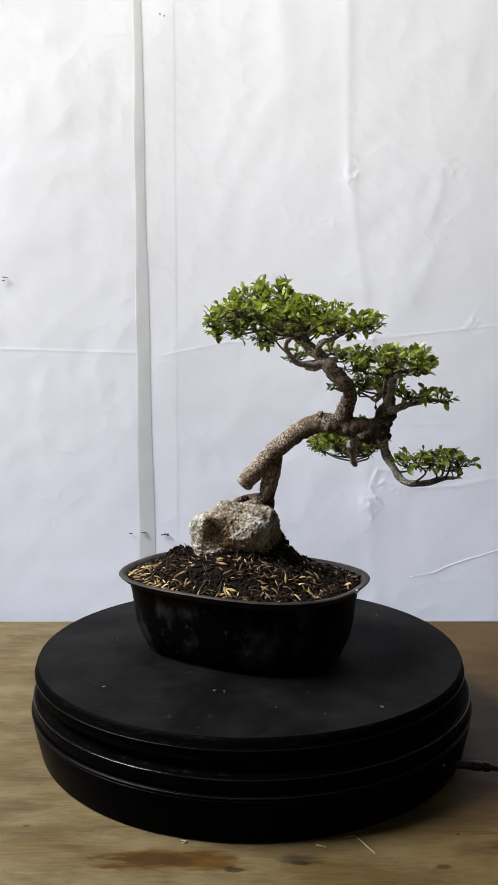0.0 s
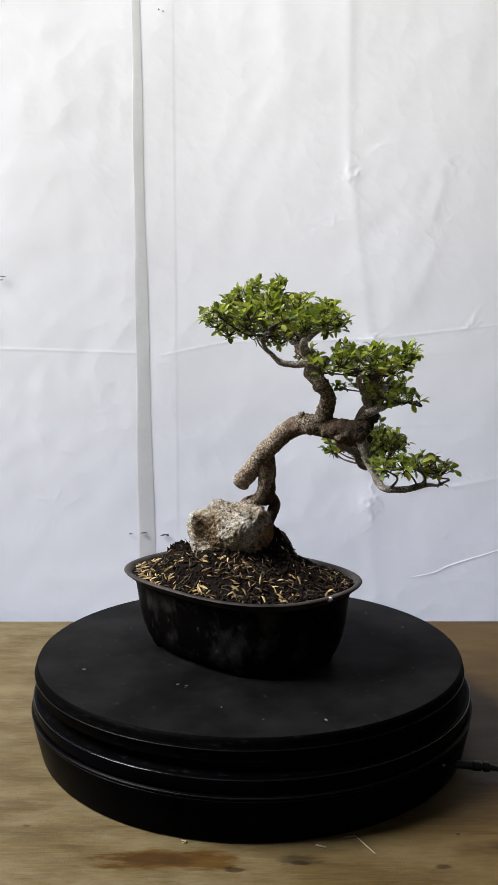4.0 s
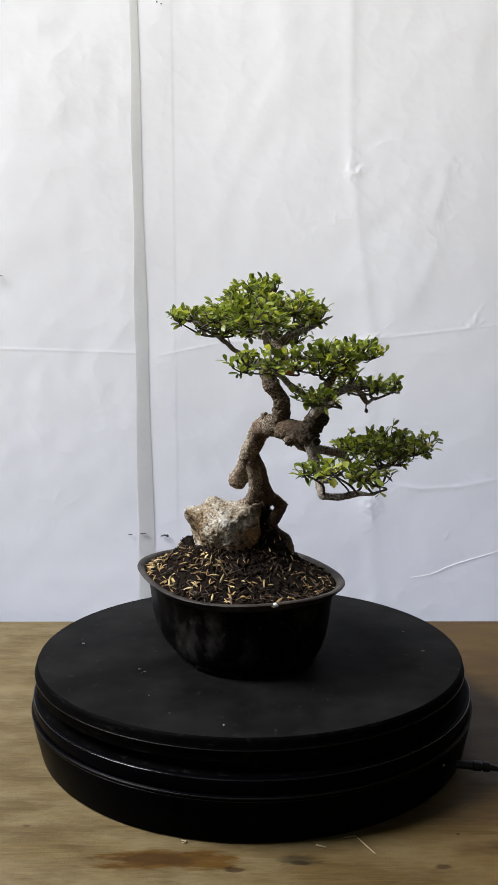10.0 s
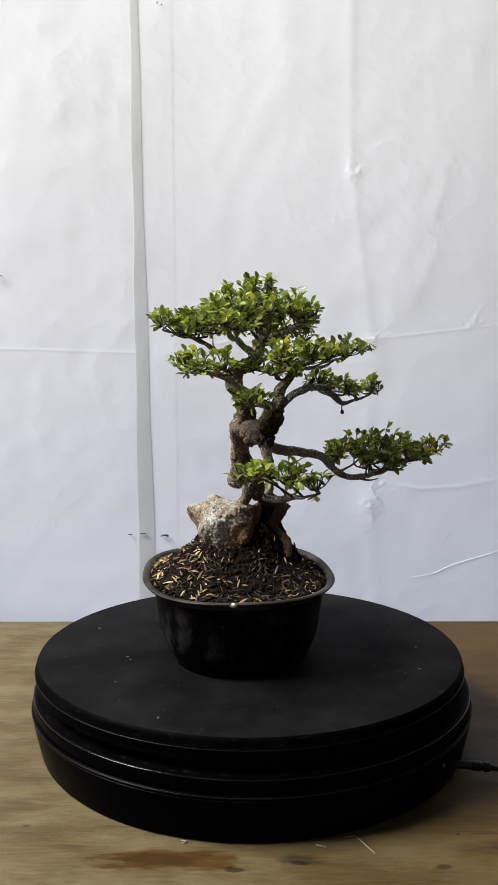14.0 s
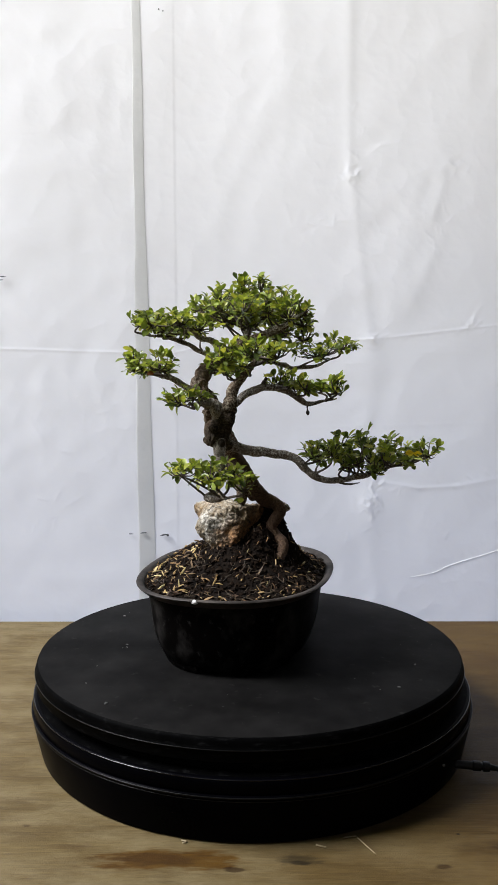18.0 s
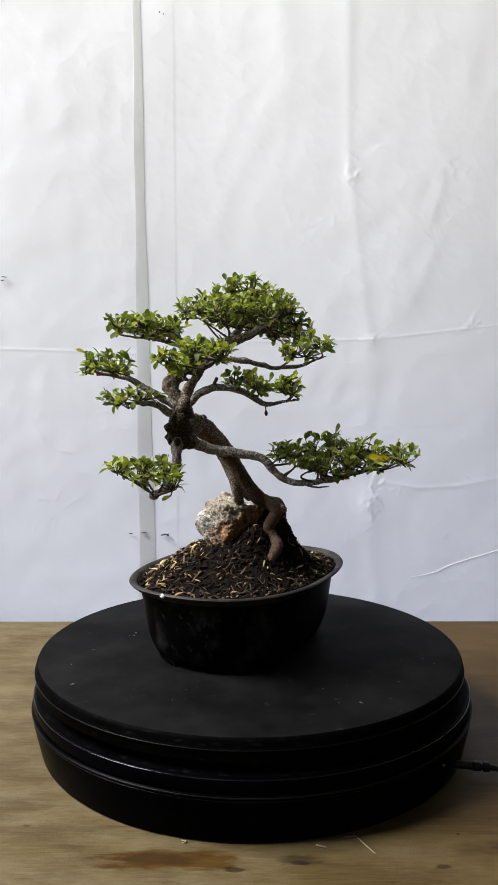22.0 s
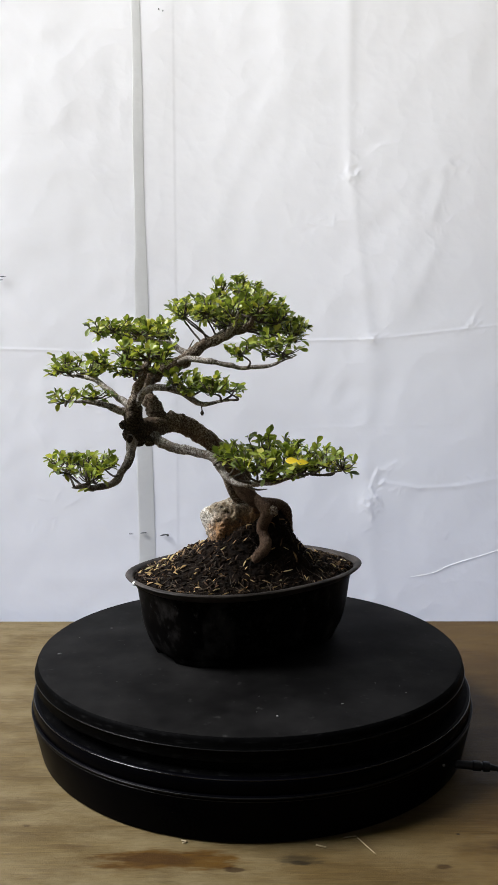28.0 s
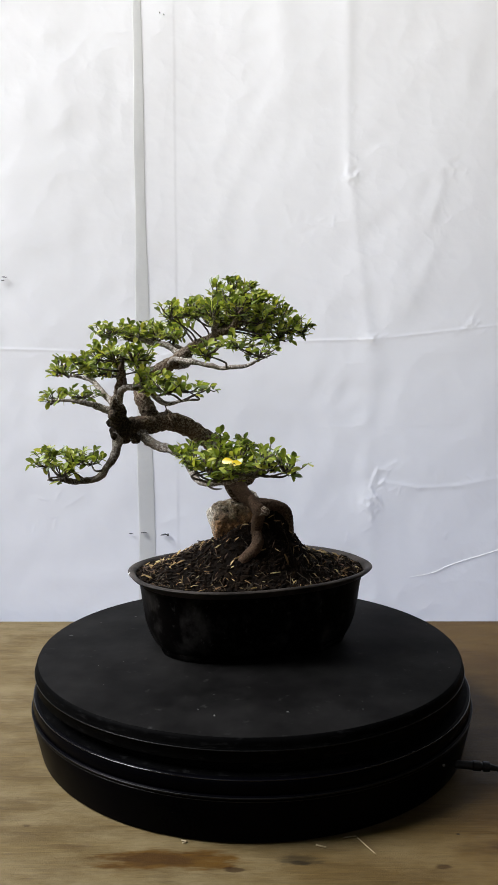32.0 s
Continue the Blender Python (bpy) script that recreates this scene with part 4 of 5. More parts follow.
# nodes of the limbs: x, y, z and radius, in metres
BOUGHS = {
    "trunk": [(-0.0090, -0.0126, 0.1475, 0.0070), (-0.0060, -0.0130, 0.1510, 0.0083), (0.0019, -0.0148, 0.1590, 0.0079), (0.0252, -0.0283, 0.1848, 0.0077),
              (0.0528, -0.0445, 0.2030, 0.0082), (0.0815, -0.0522, 0.2010, 0.0086), (0.1020, -0.0565, 0.1985, 0.0081), (0.1085, -0.0560, 0.1935, 0.0065)],
    "upper_trunk": [(0.0680, -0.0490, 0.2010, 0.0048), (0.0760, -0.0530, 0.2120, 0.0072), (0.0798, -0.0586, 0.2253, 0.0059), (0.0746, -0.0641, 0.2365, 0.0062), (0.0659, -0.0563, 0.2474, 0.0058),
                    (0.0625, -0.0370, 0.2545, 0.0053), (0.0488, -0.0240, 0.2683, 0.0048), (0.0460, -0.0034, 0.2772, 0.0037), (0.0405, 0.0135, 0.2838, 0.0029), (0.0460, 0.0240, 0.2905, 0.0019), (0.050, 0.034, 0.297, 0.0010)],
    "knob_limb": [(0.0990, -0.0565, 0.1945, 0.0045), (0.1075, -0.0530, 0.2075, 0.0069), (0.1124, -0.0503, 0.2204, 0.0052), (0.1125, -0.0458, 0.2321, 0.0040), (0.1181, -0.0356, 0.2482, 0.0027), (0.120, -0.030, 0.257, 0.0010)],
    "knob": [(0.1060, -0.0530, 0.2075, 0.0062), (0.1130, -0.0505, 0.2095, 0.0058), (0.1175, -0.0490, 0.2125, 0.0040)],
    "leg": [(0.0215, -0.0260, 0.1800, 0.0045), (0.0190, -0.0205, 0.1680, 0.0066), (0.0165, -0.0145, 0.1540, 0.0066), (0.0130, -0.0130, 0.1420, 0.0052), (0.0060, -0.0125, 0.1335, 0.0046), (-0.0040, -0.0118, 0.1290, 0.0040), (-0.0150, -0.0130, 0.1265, 0.0028)],
    "root": [(0.0220, -0.0262, 0.1810, 0.0045), (0.0190, -0.0165, 0.1660, 0.0066), (0.0155, -0.0045, 0.1470, 0.0067), (0.0120, 0.0082, 0.1335, 0.0061), (0.0030, 0.0170, 0.1300, 0.0055), (-0.0070, 0.0222, 0.1280, 0.0054), (-0.0150, 0.0248, 0.1230, 0.0053), (-0.0185, 0.0255, 0.1150, 0.0052), (-0.0190, 0.0258, 0.1020, 0.0053), (-0.0190, 0.0265, 0.086, 0.0053)],
    "root_heel": [(0.0190, -0.0180, 0.1660, 0.0050), (0.0152, -0.0085, 0.1525, 0.0068), (0.0125, -0.0045, 0.1420, 0.0060), (0.0105, -0.0020, 0.1345, 0.0036)],
    "side_root": [(0.0125, 0.0070, 0.1365, 0.0046), (0.0142, 0.0160, 0.1310, 0.0054), (0.0150, 0.0212, 0.1240, 0.0056), (0.0122, 0.0168, 0.1150, 0.0053), (0.0105, 0.0140, 0.1075, 0.0053), (0.0138, 0.0185, 0.1000, 0.0055), (0.0195, 0.0218, 0.0955, 0.0054), (0.0248, 0.0200, 0.0905, 0.0051), (0.0290, 0.0160, 0.0855, 0.0047), (0.031, 0.012, 0.079, 0.004)],
    "low_right_limb": [(0.0885, -0.0530, 0.1990, 0.0050), (0.0872, -0.0440, 0.1910, 0.0046), (0.0864, -0.0300, 0.1848, 0.0040), (0.0864, -0.0145, 0.1822, 0.0036), (0.0894, 0.0094, 0.1775, 0.0033), (0.0927, 0.0214, 0.1666, 0.0030), (0.0966, 0.0386, 0.1600, 0.0026), (0.0991, 0.0675, 0.1643, 0.0022), (0.0950, 0.0930, 0.1703, 0.0008)],
    "low_left_limb": [(0.1060, -0.0555, 0.1960, 0.0055), (0.1068, -0.0554, 0.1879, 0.0043), (0.1127, -0.0571, 0.1731, 0.0033), (0.1197, -0.0624, 0.1615, 0.0030), (0.1301, -0.0702, 0.1552, 0.0027), (0.1506, -0.0660, 0.1580, 0.0024), (0.1690, -0.0660, 0.1610, 0.0006)],
    "mid_right_limb": [(0.1120, -0.0500, 0.2160, 0.0032), (0.1129, -0.0446, 0.2234, 0.0027), (0.1205, -0.0273, 0.2341, 0.0029), (0.1164, -0.0047, 0.2298, 0.0024), (0.1125, 0.0109, 0.2212, 0.0019), (0.1085, 0.0369, 0.2254, 0.0005)],
    "arch_limb": [(0.0640, -0.0400, 0.2540, 0.0023), (0.0702, -0.0227, 0.2570, 0.0023), (0.0681, -0.0044, 0.2545, 0.0023), (0.0573, 0.0180, 0.2494, 0.0018), (0.0498, 0.0409, 0.2523, 0.0014), (0.0472, 0.0619, 0.2594, 0.0004)],
    "upper_left_limb": [(0.0620, -0.0420, 0.2530, 0.0033), (0.0423, -0.0427, 0.2526, 0.0025), (0.0290, -0.0505, 0.2616, 0.0020), (0.0301, -0.0713, 0.2721, 0.0019), (0.0439, -0.1023, 0.2761, 0.0007)],
    "left_limb": [(0.1110, -0.0560, 0.2180, 0.0031), (0.1091, -0.0760, 0.2320, 0.0023), (0.1091, -0.0926, 0.2408, 0.0021), (0.1202, -0.1142, 0.2450, 0.0005)],
    "front_limb": [(0.1110, -0.0580, 0.2130, 0.0036), (0.1240, -0.0640, 0.2190, 0.0027), (0.1359, -0.0704, 0.2227, 0.0020), (0.1497, -0.0870, 0.2237, 0.0005)],
    "crown_limb": [(0.0488, -0.0240, 0.2683, 0.0032), (0.0300, -0.0120, 0.2800, 0.0026), (0.0080, -0.0060, 0.2920, 0.0019), (-0.0160, -0.0020, 0.2980, 0.0005)],
    "inner_limb": [(0.0560, -0.0300, 0.2600, 0.0031), (0.0560, -0.0460, 0.2680, 0.0026), (0.0700, -0.0660, 0.2760, 0.0019), (0.0880, -0.0840, 0.2830, 0.0006)],
    "back_limb": [(0.0460, -0.0034, 0.2772, 0.0026), (0.0580, 0.0120, 0.2850, 0.0020), (0.0710, 0.0220, 0.2930, 0.0006)],
}

PADS = {}


def pad(name, sprays):
    """Adds sprays of leaves to a pad of the crown: centre and half sizes of each, in metres."""
    PADS.setdefault(name, []).extend(sprays)


pad("crown", [(0.014, 0.021, 0.280, 0.017, 0.011, 0.009),
    (0.015, 0.044, 0.280, 0.013, 0.011, 0.013),
    (-0.035, 0.007, 0.293, 0.012, 0.013, 0.010),
    (-0.032, 0.030, 0.288, 0.012, 0.013, 0.013),
    (-0.030, -0.022, 0.295, 0.012, 0.014, 0.008),
    (-0.013, 0.032, 0.288, 0.011, 0.016, 0.012),
    (-0.010, 0.001, 0.290, 0.012, 0.011, 0.010),
    (0.013, -0.025, 0.294, 0.011, 0.012, 0.010),
    (0.029, -0.010, 0.290, 0.013, 0.011, 0.009),
    (0.031, 0.037, 0.292, 0.012, 0.011, 0.012),
    (-0.022, -0.005, 0.300, 0.011, 0.011, 0.012),
    (-0.018, 0.018, 0.300, 0.013, 0.011, 0.010),
    (-0.012, -0.060, 0.298, 0.015, 0.010, 0.005)])
pad("crown", [(-0.012, -0.036, 0.298, 0.014, 0.010, 0.012),
    (-0.006, -0.021, 0.295, 0.011, 0.011, 0.009),
    (0.005, 0.029, 0.301, 0.013, 0.012, 0.010),
    (0.006, 0.011, 0.296, 0.012, 0.011, 0.010),
    (0.007, -0.007, 0.302, 0.011, 0.010, 0.012),
    (0.011, -0.044, 0.302, 0.012, 0.010, 0.011),
    (0.025, 0.007, 0.299, 0.011, 0.011, 0.011),
    (0.030, -0.035, 0.304, 0.011, 0.010, 0.013),
    (0.031, -0.055, 0.301, 0.014, 0.011, 0.007),
    (0.047, -0.003, 0.303, 0.012, 0.010, 0.012),
    (0.048, -0.022, 0.301, 0.012, 0.011, 0.012),
    (0.049, 0.029, 0.298, 0.013, 0.012, 0.012),
    (0.051, -0.043, 0.299, 0.013, 0.012, 0.009)])
pad("crown", [(0.062, 0.013, 0.295, 0.012, 0.012, 0.012),
    (0.068, -0.006, 0.298, 0.012, 0.012, 0.011),
    (0.071, -0.028, 0.297, 0.013, 0.013, 0.010),
    (-0.011, -0.019, 0.311, 0.012, 0.012, 0.009),
    (-0.009, 0.004, 0.313, 0.011, 0.012, 0.011),
    (0.008, -0.029, 0.313, 0.012, 0.011, 0.011),
    (0.028, -0.014, 0.305, 0.012, 0.011, 0.009),
    (0.028, 0.026, 0.308, 0.012, 0.011, 0.011),
    (0.044, 0.013, 0.307, 0.012, 0.010, 0.012),
    (0.007, -0.008, 0.322, 0.011, 0.012, 0.009),
    (0.010, 0.013, 0.316, 0.011, 0.011, 0.011),
    (0.025, 0.001, 0.319, 0.011, 0.011, 0.011),
    (0.026, -0.019, 0.319, 0.012, 0.011, 0.009)])
pad("upper_left", [(0.019, -0.082, 0.285, 0.011, 0.012, 0.012),
    (0.033, -0.070, 0.283, 0.011, 0.011, 0.010),
    (0.044, -0.087, 0.284, 0.012, 0.012, 0.011),
    (0.055, -0.067, 0.283, 0.013, 0.014, 0.011),
    (0.068, -0.088, 0.281, 0.013, 0.012, 0.011),
    (0.079, -0.065, 0.282, 0.013, 0.015, 0.008),
    (0.086, -0.102, 0.284, 0.016, 0.011, 0.009),
    (0.092, -0.082, 0.284, 0.013, 0.013, 0.009),
    (0.006, -0.092, 0.289, 0.012, 0.012, 0.010),
    (0.028, -0.101, 0.289, 0.013, 0.012, 0.009),
    (0.055, -0.107, 0.286, 0.014, 0.011, 0.008)])
pad("arch", [(0.041, 0.045, 0.264, 0.015, 0.023, 0.010),
    (0.090, 0.034, 0.263, 0.020, 0.017, 0.009),
    (0.076, 0.054, 0.268, 0.018, 0.016, 0.007)])
pad("low_right", [(0.086, 0.057, 0.174, 0.012, 0.012, 0.010),
    (0.086, 0.079, 0.174, 0.012, 0.011, 0.009),
    (0.109, 0.069, 0.171, 0.012, 0.012, 0.009),
    (0.065, 0.042, 0.179, 0.011, 0.011, 0.010),
    (0.065, 0.063, 0.178, 0.012, 0.011, 0.011),
    (0.067, 0.083, 0.177, 0.011, 0.011, 0.011),
    (0.070, 0.103, 0.176, 0.014, 0.013, 0.008),
    (0.079, 0.032, 0.183, 0.010, 0.012, 0.011),
    (0.094, 0.117, 0.179, 0.014, 0.013, 0.009),
    (0.095, 0.022, 0.183, 0.012, 0.013, 0.009),
    (0.098, 0.098, 0.180, 0.012, 0.011, 0.011),
    (0.103, 0.046, 0.176, 0.011, 0.011, 0.010),
    (0.114, 0.112, 0.184, 0.012, 0.013, 0.010)])
pad("low_right", [(0.120, 0.051, 0.181, 0.010, 0.011, 0.012),
    (0.121, 0.091, 0.182, 0.012, 0.012, 0.012),
    (0.123, 0.071, 0.181, 0.010, 0.011, 0.013),
    (0.074, 0.051, 0.187, 0.010, 0.011, 0.010),
    (0.083, 0.091, 0.188, 0.011, 0.011, 0.010),
    (0.085, 0.070, 0.190, 0.011, 0.011, 0.010),
    (0.091, 0.046, 0.190, 0.010, 0.011, 0.010),
    (0.103, 0.081, 0.187, 0.011, 0.011, 0.011),
    (0.104, 0.061, 0.191, 0.012, 0.012, 0.010),
    (0.112, 0.032, 0.187, 0.011, 0.012, 0.010)])
pad("mid_right", [(0.075, 0.020, 0.234, 0.010, 0.015, 0.004),
    (0.104, 0.029, 0.234, 0.014, 0.016, 0.007),
    (0.127, 0.028, 0.234, 0.013, 0.015, 0.009),
    (0.096, 0.004, 0.238, 0.015, 0.015, 0.009),
    (0.113, -0.012, 0.239, 0.015, 0.012, 0.008),
    (0.126, 0.005, 0.236, 0.014, 0.013, 0.008)])
pad("left", [(0.084, -0.108, 0.249, 0.012, 0.014, 0.009),
    (0.099, -0.118, 0.253, 0.012, 0.011, 0.010),
    (0.107, -0.098, 0.251, 0.013, 0.012, 0.011),
    (0.121, -0.120, 0.251, 0.014, 0.012, 0.009),
    (0.129, -0.103, 0.251, 0.012, 0.012, 0.010)])
pad("middle", [(0.084, -0.053, 0.254, 0.013, 0.010, 0.013),
    (0.097, -0.034, 0.261, 0.012, 0.013, 0.010),
    (0.114, -0.049, 0.260, 0.014, 0.013, 0.009),
    (0.115, -0.024, 0.259, 0.012, 0.014, 0.010),
    (0.136, -0.020, 0.259, 0.014, 0.012, 0.009),
    (0.137, -0.059, 0.256, 0.014, 0.012, 0.009),
    (0.137, -0.039, 0.260, 0.014, 0.011, 0.009)])
pad("middle", [(0.111, -0.051, 0.247, 0.012, 0.010, 0.008),
    (0.127, -0.047, 0.248, 0.012, 0.010, 0.007)])
pad("front", [(0.126, -0.079, 0.229, 0.017, 0.018, 0.007),
    (0.144, -0.091, 0.226, 0.015, 0.016, 0.007)])
pad("low_left", [(0.125, -0.069, 0.174, 0.012, 0.012, 0.010),
    (0.165, -0.053, 0.170, 0.012, 0.011, 0.012),
    (0.128, -0.091, 0.177, 0.015, 0.013, 0.007),
    (0.143, -0.076, 0.177, 0.011, 0.010, 0.011),
    (0.147, -0.059, 0.177, 0.013, 0.011, 0.011),
    (0.153, -0.093, 0.179, 0.013, 0.011, 0.008),
    (0.165, -0.076, 0.176, 0.013, 0.013, 0.011)])


def leaf_shape(curl, fold):
    """A small obovate leaf along +x, 1 long, folded along its midrib."""
    v, f = [], []
    for t, w in ((0.0, 0.03), (0.22, 0.15), (0.46, 0.25), (0.70, 0.265), (0.90, 0.15), (1.0, 0.015)):
        z = -curl * t * t
        v += [(t, -w, z + fold * w), (t, 0, z), (t, w, z + fold * w)]
    for k in range(5):
        for u in range(2):
            f.append((k * 3 + u, k * 3 + u + 1, k * 3 + 4 + u, k * 3 + 3 + u))
    return v, f


def leaf_pose(at, out, size):
    """A leaf at a twig's tip, pointing out and a little up, its face towards the sky."""
    d = (out + Vector((random.gauss(0, 0.45), random.gauss(0, 0.45), random.gauss(0.22, 0.35)))).normalized()
    up = Vector((random.gauss(0, 0.42), random.gauss(0, 0.42), 1))
    side = up.cross(d)
    if side.length < 0.05:
        side = d.orthogonal()
    side.normalize()
    n = d.cross(side)
    m = Matrix((d, side, n)).transposed().to_4x4()
    return Matrix.Translation(at) @ m @ Matrix.Scale(size, 4)


def bonsai_tree():
    tree = turning("bonsai_tree", "leaning bonsai tree with gnarled bark and small green leaf pads", "bonsai")
    spine = []
    for name, nodes in BOUGHS.items():
        thick = max(q[3] for q in nodes)
        steps = 22 if thick > 0.007 else 11
        line = glide(nodes, steps)
        spine += [(Vector(q[:3]), q[3], name) for q in line]
        big = name in ("trunk", "leg", "root", "side_root")
        v, f = tube(line, 32 if thick > 0.006 else 14, 0.11 if "root" in name else 0.10 if big else 0.14, 150 if big else 260, 0.0 if "root" in name or name in ("trunk", "leg") else 0.0018, 0.14 if name == "trunk" else 0.15 if name in ("upper_trunk", "knob_limb", "knob") else 0.0)
        from_arrays("trunk" if name == "trunk" else "root" if "root" in name or name == "leg" else "branch", v, f, ROOT if name in ("root", "side_root") else BARK if name in ("leg", "root_heel", "trunk", "knob", "upper_trunk", "knob_limb") else UPPER, tree)
    # burrs and cut scars on the old wood
    lumps = []
    elbow = [q for q in spine if q[2] == "trunk" and q[0].x > 0.045] + [q for q in spine if q[2] == "knob_limb" and q[0].z < 0.222] + [q for q in spine if q[2] == "upper_trunk" and q[0].z < 0.232]
    for k in range(26):
        at, r, _ = elbow[(k * 7) % len(elbow)]
        out = Vector((random.gauss(0, 1), random.gauss(0, 1), random.gauss(0, 1))).normalized()
        lumps.append((*(at + out * r * 0.82), random.uniform(0.0018, 0.0036)))
    for x, y, z, s in (*lumps, (0.0350, -0.0385, 0.1945, 0.0042), (0.0560, -0.0500, 0.2110, 0.0030), (0.0900, -0.0590, 0.1935, 0.0048), (0.1010, -0.0530, 0.1915, 0.0045), (0.0950, -0.0470, 0.1900, 0.0040), (0.0780, -0.0560, 0.1985, 0.0045), (0.1105, -0.0610, 0.2040, 0.0032), (0.0142, 0.0262, 0.1262, 0.0044)):
        bm = bmesh.new()
        bmesh.ops.create_icosphere(bm, subdivisions=3, radius=s, matrix=Matrix.Translation((x, y, z)))
        for q in bm.verts:
            q.co += (q.co - Vector((x, y, z))) * (0.35 * noise.noise(q.co * 230) + 0.35 * noise.noise(q.co * 600))
        part("burr", bm, BARK, tree)
    # bare dead twigs and stubs
    for pts in ([(0.1125, 0.0109, 0.2212, 0.0007), (0.1118, 0.0113, 0.2170, 0.0005), (0.1120, 0.0116, 0.2150, 0.0014), (0.1122, 0.0118, 0.2128, 0.0008)], [(0.0301, -0.0713, 0.2721, 0.0011), (0.030, -0.069, 0.279, 0.0008), (0.027, -0.067, 0.285, 0.0004)],
                [(0.0290, -0.0505, 0.2616, 0.0012), (0.022, -0.052, 0.268, 0.0008), (0.017, -0.050, 0.276, 0.0004)], [(0.1181, -0.0356, 0.2492, 0.0016), (0.1235, -0.028, 0.252, 0.0013), (0.126, -0.023, 0.258, 0.0010)],
                [(0.1205, -0.0273, 0.2341, 0.0016), (0.1225, -0.0255, 0.2385, 0.0014), (0.1235, -0.0245, 0.2410, 0.0012)],
                [(0.0966, 0.0386, 0.1600, 0.0011), (0.099, 0.050, 0.157, 0.0008), (0.100, 0.060, 0.158, 0.0004)]):
        v, f = tube(glide(pts, 5), 7, 0.2, 600)
        from_arrays("dead_twig", v, f, TWIG, tree, "bare dead twig")
    shapes = [leaf_shape(c, f) for c, f in ((0.10, 0.25), (0.28, 0.12), (-0.08, 0.35), (0.18, 0.45))]
    singles = []
    for v, f in shapes:
        me = bpy.data.meshes.new("leaf")
        me.from_pydata(v, [], f)
        me.polygons.foreach_set("use_smooth", [True] * len(me.polygons))
        me.materials.append(LEAF_ONE)
        singles.append(me)
    own = 0
    for name, sprays in PADS.items():
        twigs, greens = [], []
        for cx, cy, cz, ax, ay, az in sprays:
            c = Vector((cx, cy, cz))
            stem = name + "_limb"
            near = [s for s in spine if s[2] == stem or (name == "crown" and s[2] in ("upper_trunk", "back_limb")) or (name == "middle" and s[2] == "knob_limb") or (name == "upper_left" and s[2] == "inner_limb")]
            best = min(near, key=lambda s: (s[0] - c).length + 2.0 * max(0, s[0].z - c.z + 0.002))
            low = c - Vector((0, 0, az * 0.5))
            mid = best[0].lerp(low, 0.5) + Vector((random.gauss(0, 0.005), random.gauss(0, 0.005), random.gauss(-0.001, 0.002)))
            twigs.append(tube(glide([(*best[0], 0.0010), (*mid, 0.0008), (*low, 0.0006)], 5), 5, 0.15, 500))
            volume = ax * ay * az
            tips = max(5, int(min(22, volume * 8.8e6 + 3) * (0.90 if name in ("crown", "middle", "upper_left") else 0.76)))
            for k in range(tips):
                while True:
                    u = Vector([random.uniform(-1, 1) for _ in range(3)])
                    if u.length <= 1:
                        break
                if u.length < 0.5:
                    u = u.normalized() * random.uniform(0.5, 0.8)
                tip = c + Vector((u.x * ax, u.y * ay, u.z * az)) * 0.98
                bend = low.lerp(tip, 0.55) - Vector((0, 0, 0.0015))
                twigs.append(tube([(*low, 0.0006), (*bend, 0.0005), (*tip, 0.0003)], 4))
                out = (tip - low).normalized()
                for q in range(random.choice((3, 4, 4, 5))):
                    around = Vector((random.gauss(0, 1), random.gauss(0, 1), random.gauss(0.1, 0.5))).normalized()
                    m = leaf_pose(tip - out * random.uniform(0, 0.005), (around + out * 0.5).normalized(), random.uniform(0.0042, 0.0086))
                    i = random.randrange(4)
                    if own < 300 and random.random() < 0.22:
                        ob = new("leaf", singles[i])
                        ob.parent, ob.matrix_basis = tree, m
                        own += 1
                    else:
                        v, f = shapes[i]
                        greens.append(([m @ Vector(p) for p in v], f))
        v, f = gathered(twigs)
        tagged(from_arrays("twig_spray", v, f, TWIG, tree, "thin grey twigs"), kind="stuff")
        v, f = gathered(greens)
        tagged(from_arrays("foliage", v, f, LEAF, tree, "small glossy green leaves"), kind="stuff")
    for mat, at, size, face, label in ((YELLOW, (0.1240, 0.0950, 0.1830), 0.0092, (0.9, 0.35, 0.45), "yellowed leaf"), (YELLOW, (0.1230, 0.1020, 0.1820), 0.0080, (0.9, 0.3, 0.2), "yellowed leaf"), (RUST, (0.1310, -0.1075, 0.2430), 0.0075, (0.6, -0.6, 0.6), "rust-brown leaf")):
        me = singles[0].copy()
        me.materials.clear()
        me.materials.append(mat)
        ob = new("leaf", me)
        n = Vector(face).normalized()
        d = n.cross(Vector((0.2, 0.1, 1))).normalized()
        ob.parent, ob.matrix_basis = tree, Matrix.Translation(at) @ Matrix((d, n.cross(d), n)).transposed().to_4x4() @ Matrix.Scale(size, 4)
        tagged(ob, label)
    return tree


POT_THING = plant_pot()
SOIL_THING = soil()
ROCK_THING = stone().parent
TREE = bonsai_tree()


def table_scraps():
    for pts, r in (([(0.0715, -0.1790), (0.0745, -0.1862), (0.0811, -0.1977)], 0.0004), ([(0.0425, -0.1880), (0.0490, -0.1915)], 0.0005), ([(-0.0490, -0.1830), (-0.0455, -0.1850), (-0.0480, -0.1862)], 0.0005), ([(0.062, -0.1795), (0.071, -0.1785)], 0.0004)):
        line = [(x, y, TABLE_Z + r * 0.9 + 0.0005 * (k % 2), r) for k, (x, y) in enumerate(pts)]
        v, f = tube(glide(line, 5) if len(line) > 2 else line, 8, 0.1, 900)
        tagged(from_arrays("straw", v, f, STRAW), "thin dry straw lying on the tabletop", "straw", "straw scraps on the table")


table_scraps()


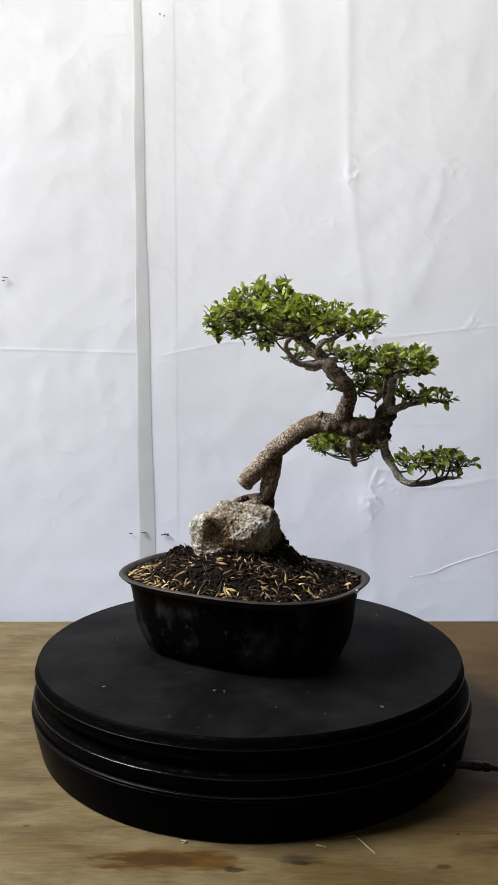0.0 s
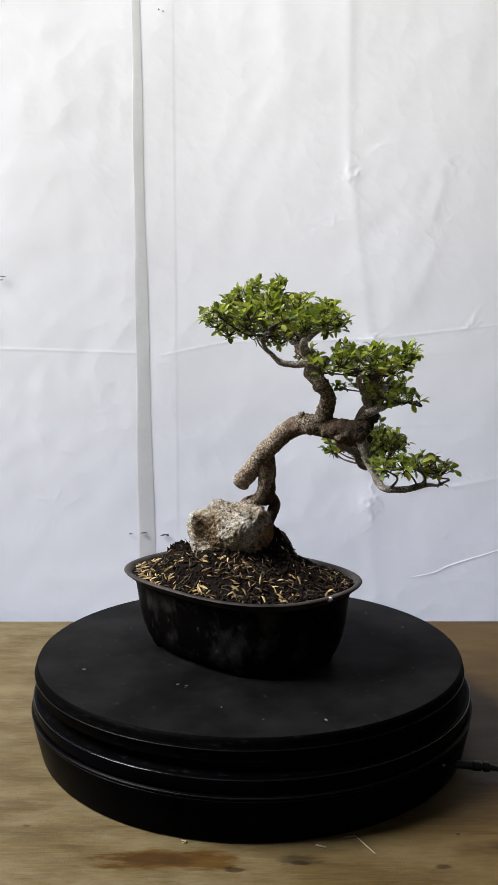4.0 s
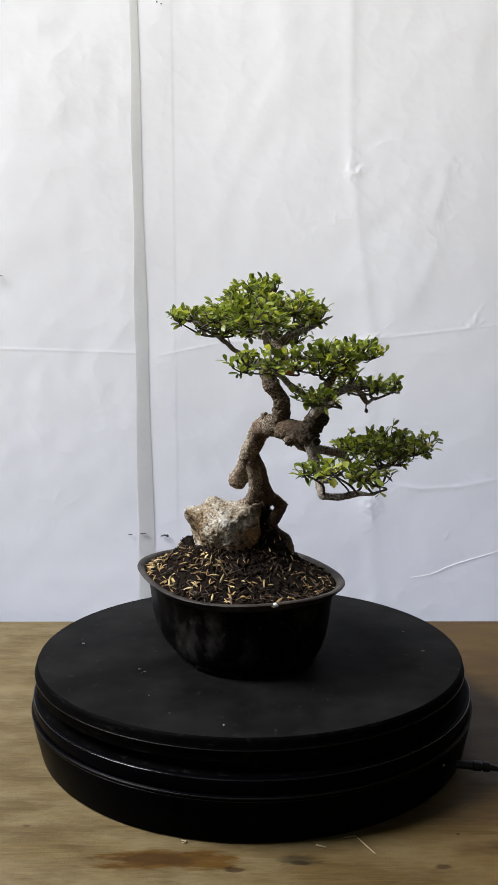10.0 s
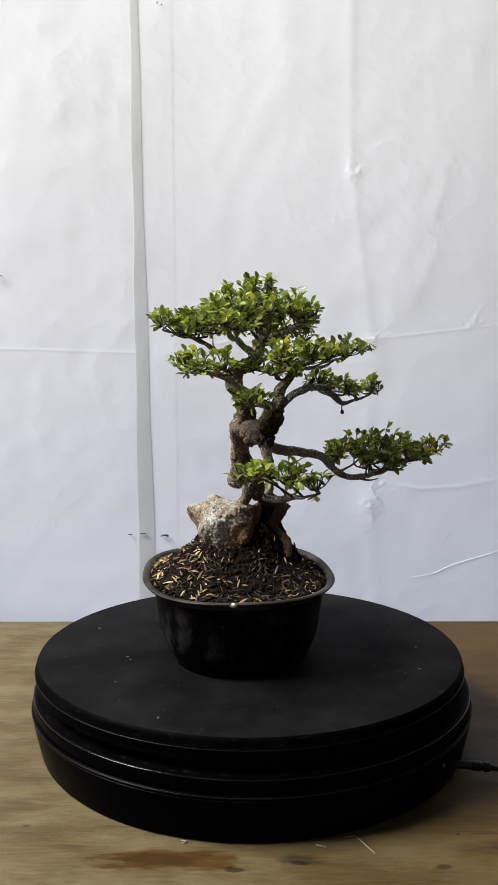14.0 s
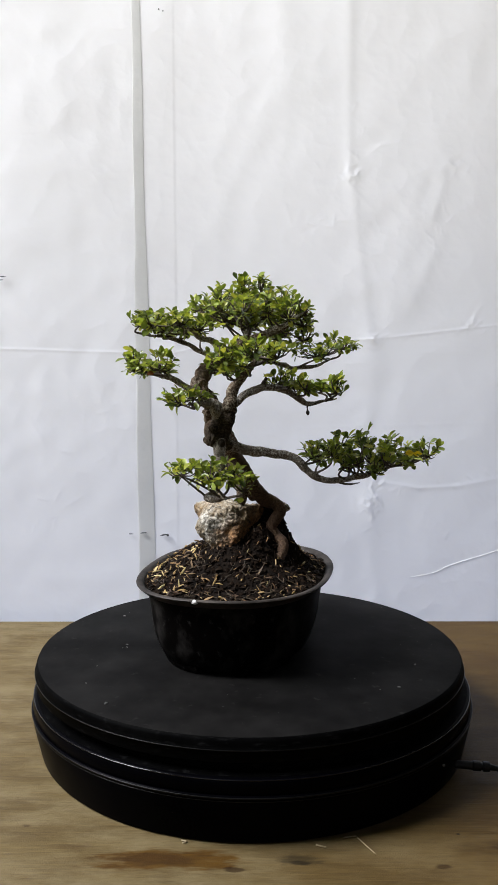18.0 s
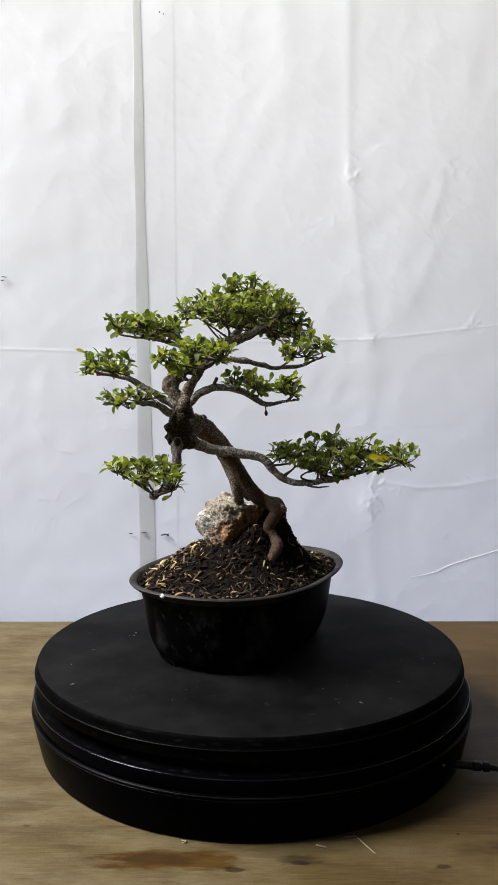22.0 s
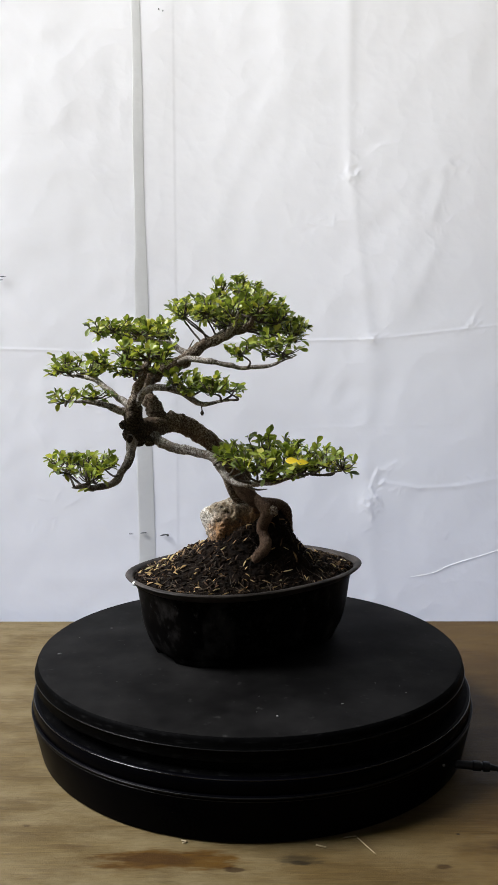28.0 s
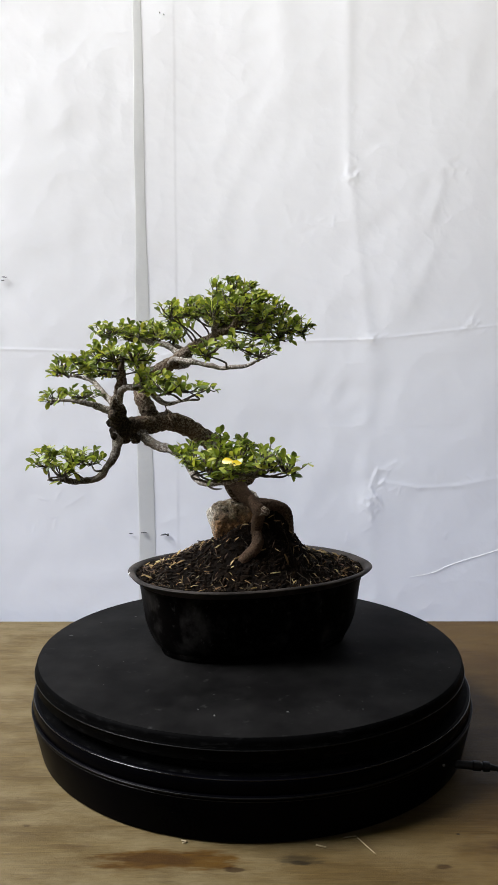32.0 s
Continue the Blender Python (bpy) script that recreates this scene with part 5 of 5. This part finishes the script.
def turned(t):
    """Degrees that the platter has turned at t seconds, clockwise from above."""
    return -(4.133 * t + 0.00116 * t * (t - 32))


def motions():
    times = [k * 1.0 for k in range(33)]
    for thing in (POT_THING, SOIL_THING, ROCK_THING, TREE):
        walk(thing, [(t, pose(0, 0, PLATTER_Z, 0, 0, turned(t))) for t in times])
    walk(DISC, [(t, pose(-0.002, 0, PLATTER_Z - TABLE_Z, 0, 0, turned(t))) for t in times])
    # the sheet sways a little towards the room and back
    sway = ((0, 0.0), (2, 0.05), (3.5, 0.3), (5.5, 0.45), (7, 0.45), (8, 0.6), (9, 0.85), (11, 1.0), (13.5, 1.0), (14.5, 0.75), (16.5, 0.45), (19, 0.35), (22, 0.15), (24.5, 0.12), (25.5, 0.32), (27.5, 0.45), (28.5, 0.3), (30, 0.12), (32, 0.1))
    walk(BACKDROP, [(t, pose(0, SHEET_Y, TABLE_Z, 2.4 * s)) for t, s in sway])


motions()
